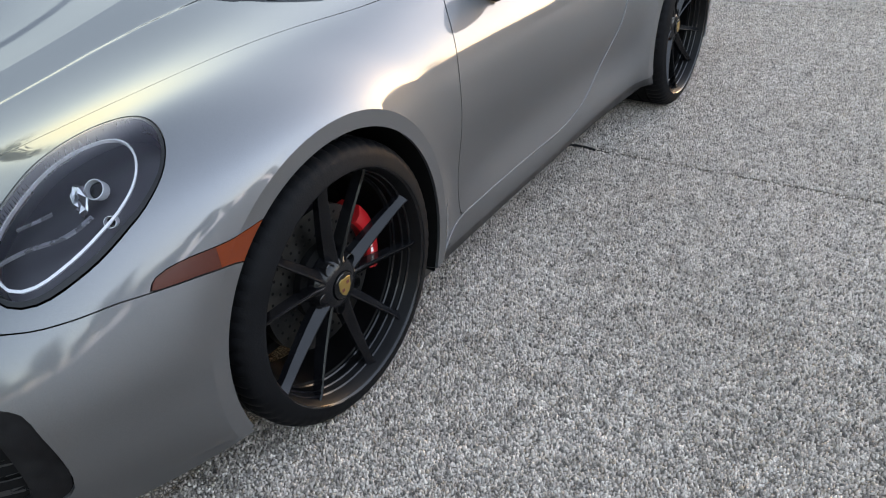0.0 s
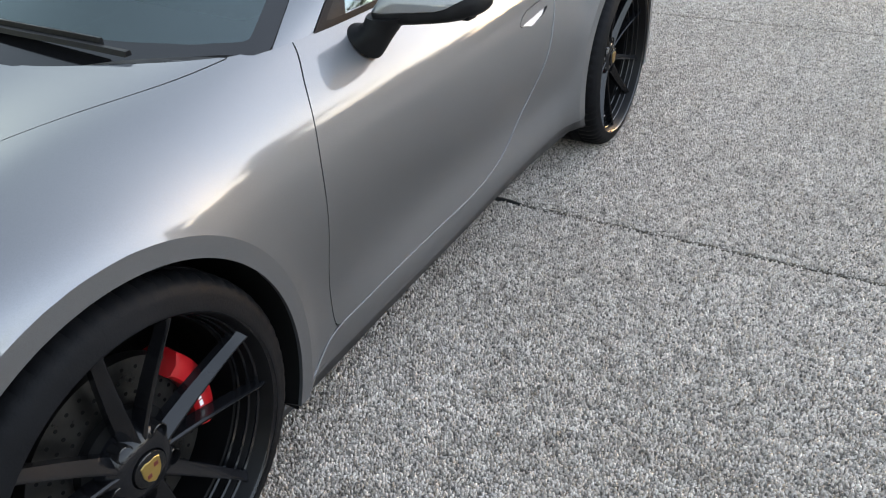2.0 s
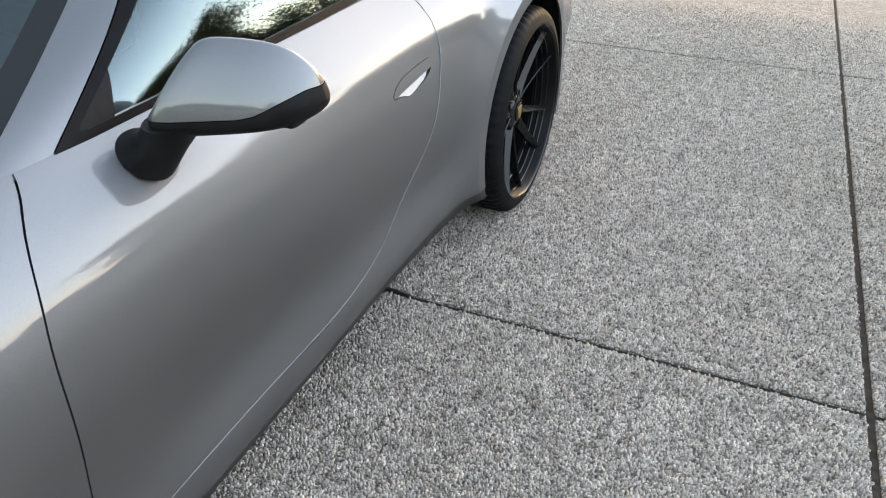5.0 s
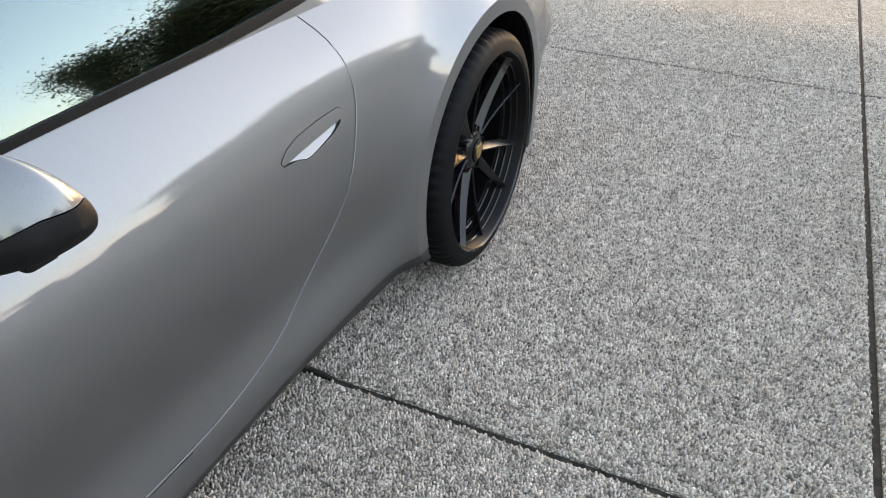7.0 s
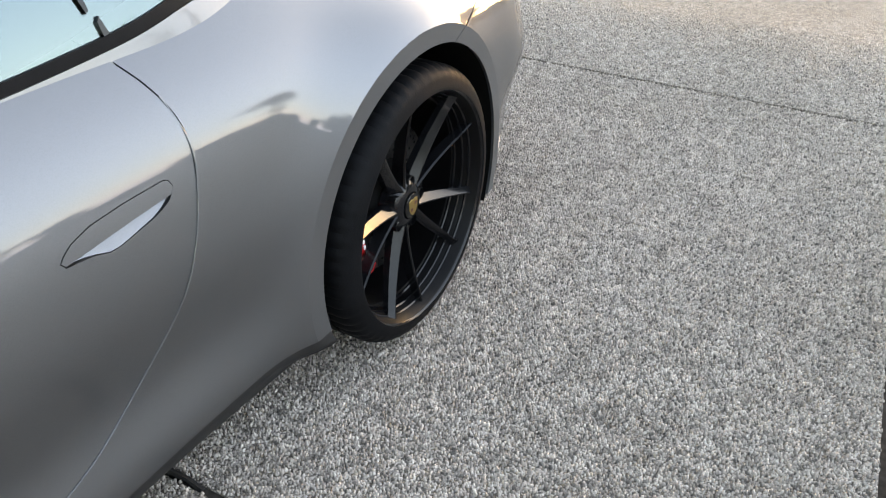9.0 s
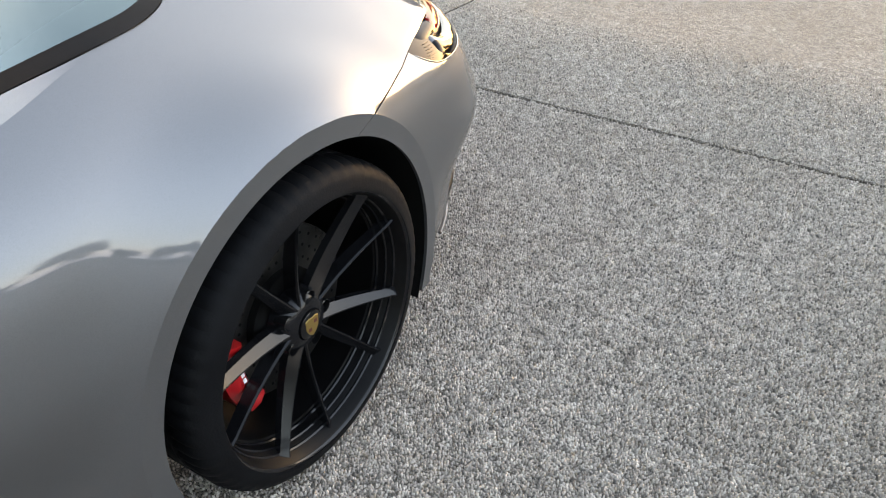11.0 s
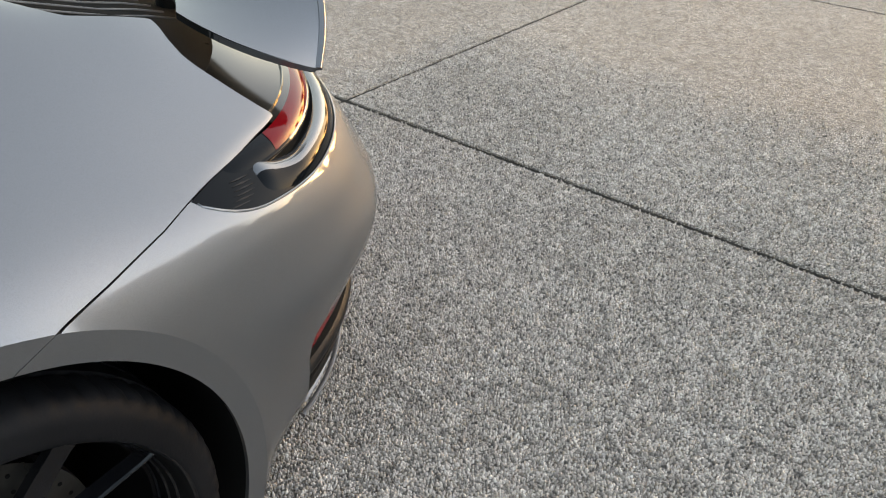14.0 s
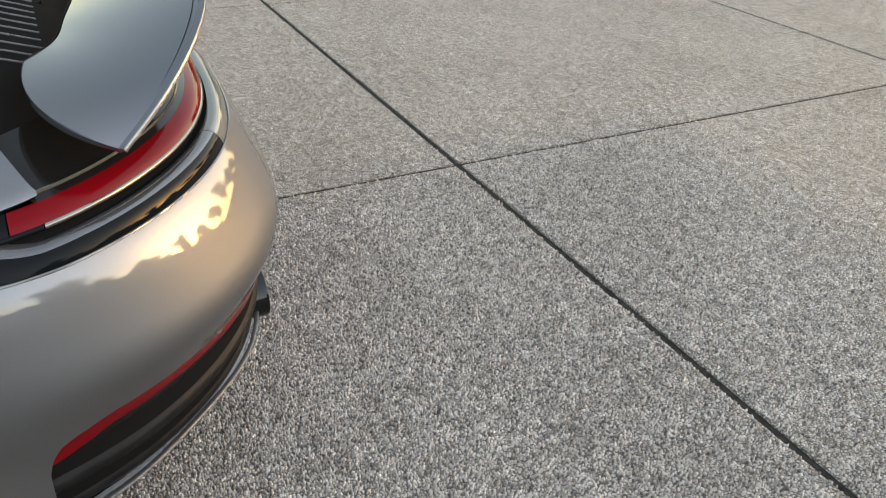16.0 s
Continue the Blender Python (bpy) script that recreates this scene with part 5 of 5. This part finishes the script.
SLAT = worn(material("silver_slat", (0.5, 0.5, 0.51), 0.3, 0.7), (0.05, 0.05, 0.052), (0.09, 0.09, 0.092), 20, (0.25, 0.4))
STRIP = material("smoky_strip", (0.20, 0.19, 0.165), 0.12, 0.9)
# the cover's smoked glass again, lightened to paint in the sky's sheen
SHELF = material("skylit_shelf", (0.04, 0.042, 0.046), 0.12, 0.0, IOR=2.0)
DECK_BLACK = material("deck_black", (0.008, 0.0075, 0.007), 0.10, 0.0, Specular_IOR_Level=0.3)
for side in (1, -1):
    build_headlamp(side)
    build_mirror(side)
build_tail()


def build_inside():
    """Seats, dashboard and steering wheel, and the wipers outside the glass."""
    leather = worn(material("black_leather", (0.02,) * 3, 0.5), (0.016, 0.016, 0.017), (0.03, 0.03, 0.031), 20, (0.4, 0.55), 0.2)
    for x in (-0.37, 0.37):
        bm = bmesh.new()
        bevelled_box(bm, 0.46, 0.13, 0.62, Matrix.Translation((x, 1.62, 0.80)) @ Matrix.Rotation(radians(-18), 4, "X"), 0.05, 4)
        bevelled_box(bm, 0.26, 0.10, 0.17, Matrix.Translation((x, 1.74, 1.09)) @ Matrix.Rotation(radians(-14), 4, "X"), 0.04, 4)
        part("seat", bm, leather, car, "black leather bucket seat")
    bm = bmesh.new()
    bevelled_box(bm, 1.25, 0.40, 0.06, Matrix.Translation((0, 0.86, 0.925)) @ Matrix.Rotation(radians(6), 4, "X"), 0.025, 3)
    bevelled_box(bm, 0.36, 0.16, 0.07, Matrix.Translation((0.36, 0.98, 0.965)), 0.03, 3)
    part("dashboard", bm, leather, car, "black dashboard")
    bm = bmesh.new()
    ring = [(0.36 + 0.18 * math.cos(q / 20 * math.pi), 1.12 + 0.05 * math.sin(q / 20 * math.pi), 0.93 + 0.175 * math.sin(q / 20 * math.pi)) for q in range(40)]
    sweep(bm, ring, [(0.014 * math.cos(k), 0.014 * math.sin(k)) for k in np.linspace(0, 2 * math.pi, 9)[:-1]], True, (0, 1, 0.3))
    part("steering_wheel", bm, leather, car, "black steering wheel")
    for pts in ([(0.575, 0.398, 0.889), (0.43, 0.384, 0.898), (0.25, 0.374, 0.904), (0.0, 0.387, 0.912)], [(-0.02, 0.36, 0.908), (-0.2, 0.368, 0.91), (-0.42, 0.40, 0.908), (-0.6, 0.46, 0.905)]):
        line = [tuple(p) for p in curve_through(pts, 24)]
        arm = part("wiper", sweep(bmesh.new(), line, [(-0.009, -0.004), (0.009, -0.004), (0.006, 0.006), (-0.006, 0.006)]), BLACK, car, "black windscreen wiper")
        blade = [(x, y + 0.014, z + 0.009) for x, y, z in line[3:]]
        part("wiper_blade", sweep(bmesh.new(), blade, [(-0.005, -0.012), (0.005, -0.012), (0.003, 0.006), (-0.003, 0.006)]), BLACK, arm)
    bm = bmesh.new()
    bevelled_box(bm, 1.45, 3.6, 0.03, Matrix.Translation((0, 1.25, 0.16)), 0.01)
    part("underbody", bm, SHELL, car, "black underbody tray")


build_inside()

# ---------------------------------------------------------------- surroundings mirrored in the paint, and trees added out of view
BARK = worn(material("bark", (0.12, 0.09, 0.06), 0.9), (0.07, 0.05, 0.035), (0.16, 0.12, 0.085), 6, None, 0.6, 40)
LEAF = material("leaf", (0.06, 0.09, 0.025), 0.6)
n_, l_, b_ = nodes_of(LEAF)
geo = n_.new("ShaderNodeNewGeometry")
l_.new(ramp_node(LEAF, geo.outputs["Random Per Island"], ((0.0, (0.07, 0.082, 0.04)), (0.7, (0.115, 0.125, 0.065)), (1.0, (0.15, 0.13, 0.075)))).outputs["Color"], b_.inputs["Base Color"])


def build_tree(height, seed):
    rng = random.Random(seed)
    tree = new("tree")
    tagged(tree, "leafy green tree out of view beyond the concrete", "tree", "trees round the pavement")
    bm = bmesh.new()
    tips = []

    def limb(p, d, length, r, depth):
        n = 5
        pts = [p]
        for i in range(n):
            d = (d + Vector((rng.uniform(-1, 1), rng.uniform(-1, 1), rng.uniform(-0.3, 0.5))) * 0.16).normalized()
            p = p + d * (length / n)
            pts.append(p)
        rings = []
        for i, q in enumerate(pts):
            rr = r * (1 - 0.6 * i / n)
            x = d.orthogonal().normalized()
            y = d.cross(x)
            rings.append([bm.verts.new(q + (x * math.cos(k * 1.047) + y * math.sin(k * 1.047)) * rr) for k in range(6)])
        for a, b in zip(rings, rings[1:]):
            for k in range(6):
                bm.faces.new((a[k], a[(k + 1) % 6], b[(k + 1) % 6], b[k]))
        if depth:
            for i in range(5):
                side = Vector((rng.uniform(-1, 1), rng.uniform(-1, 1), rng.uniform(0.2, 0.9))).normalized()
                limb(pts[rng.randint(2, n)], side, length * rng.uniform(0.5, 0.75), r * 0.5, depth - 1)
        else:
            tips.append(pts[-1])
            tips.append(pts[-3])

    limb(Vector((0, 0, -0.1)), Vector((0, 0, 1)), height * 0.5, height * 0.028, 2)
    part("trunk", bm, BARK, tree)
    v, f = [], []
    for p in tips:
        for _ in range(420):
            c = p + Vector((rng.gauss(0, 1), rng.gauss(0, 1), rng.gauss(0, 0.8))) * height * 0.075
            a = Vector((rng.uniform(-1, 1), rng.uniform(-1, 1), rng.uniform(-1, 1))).normalized()
            b = a.orthogonal().normalized()
            sz = height * rng.uniform(0.007, 0.014)
            k = len(v)
            v += [c - a * sz, c + b * sz * 0.5, c + a * sz, c - b * sz * 0.5]
            f.append((k, k + 1, k + 2, k + 3))
    me = bpy.data.meshes.new("crown")
    me.from_pydata([tuple(q) for q in v], [], f)
    me.materials.append(LEAF)
    crown = new("crown", me)
    crown.parent = tree
    return tree


kinds = [build_tree(6.5, 1), build_tree(5.0, 2), build_tree(8.0, 3)]
# a ring of trees about an open yard, partly added unseen to block light: how high they stand over the horizon, by
# bearing
RISE = between([(-75, 12), (-35, 12), (0, 8), (20, 7), (32, 5), (36, 11), (41, 15.5), (46, 15), (50, 8), (62, 7), (75, 8), (85, 9.5), (115, 9.5), (130, 7), (150, 8), (175, 11), (200, 12), (290, 12)])
spots = []
rng = random.Random(9)
for i in range(27):
    spots.append((-75 + i * 5.6, rng.uniform(17, 25), 1.3))
# far trees added out of view to hold down the glow at the horizon
for i in range(5):
    spots.append((77 + i * 8.4, rng.uniform(42, 55), 1.0))
# unseen trees added on the car's far side, dimming what the hood mirrors
for i in range(26):
    spots.append((121 + i * 6.4, rng.uniform(15, 20), 1.2))
spots.append((39.5, 20.5, 1.3))
spots.append((43.5, 21.5, 1.3))
for i, (bearing, d, long) in enumerate(spots):
    a = radians(bearing)
    x, y = 1.0 + d * math.cos(a), 1.5 + long * d * math.sin(a)
    far = math.hypot(x, y - 1.5)
    tall = 1.0 + far * math.tan(radians(RISE(math.degrees(math.atan2(y - 1.5, x)) % 360 if bearing > 90 else math.degrees(math.atan2(y - 1.5, x)))))
    m = pose(x, y, -0.02, 0, 0, rng.uniform(0, 360)) @ Matrix.Scale(tall * rng.uniform(0.8, 1.0) / (6.5, 5.0, 8.0)[i % 3], 4)
    if i < 3:
        kinds[i].matrix_basis = m
    else:
        copy_thing(kinds[i % 3], m)


def build_hedge():
    """A belt of unseen shrubs under the trees, too dense to count, added to fill the mirrored treeline and block low
    glow.
    """
    rng = np.random.default_rng(12)
    k = 30000
    a = np.radians(rng.uniform(28, 108, k))
    d = rng.uniform(15.5, 19.5, k)
    top = 3.1 + 0.9 * np.sin(a * 9) * np.sin(a * 4 + 1) + 0.5 * np.sin(a * 23)
    top *= np.interp(np.degrees(a), [28, 37, 70, 85], [0.25, 0.8, 0.7, 0.35])
    c = np.c_[2 + d * np.cos(a), 1.5 + 1.3 * d * np.sin(a), rng.uniform(0, 1, k) ** 0.8 * top]
    u = rng.normal(size=(k, 3))
    u /= np.linalg.norm(u, axis=1)[:, None]
    w = np.cross(u, rng.normal(size=(k, 3)))
    w /= np.linalg.norm(w, axis=1)[:, None]
    sz = rng.uniform(0.12, 0.30, k)[:, None]
    v = np.stack([c - u * sz, c + w * sz * 0.5, c + u * sz, c - w * sz * 0.5], 1).reshape(-1, 3)
    me = bpy.data.meshes.new("hedge")
    me.from_pydata(v.tolist(), [], np.arange(4 * k).reshape(-1, 4).tolist())
    me.materials.append(LEAF)
    tagged(new("hedge", me), "dense dark green shrubs out of view below the trees", "hedge", kind="stuff")


build_hedge()
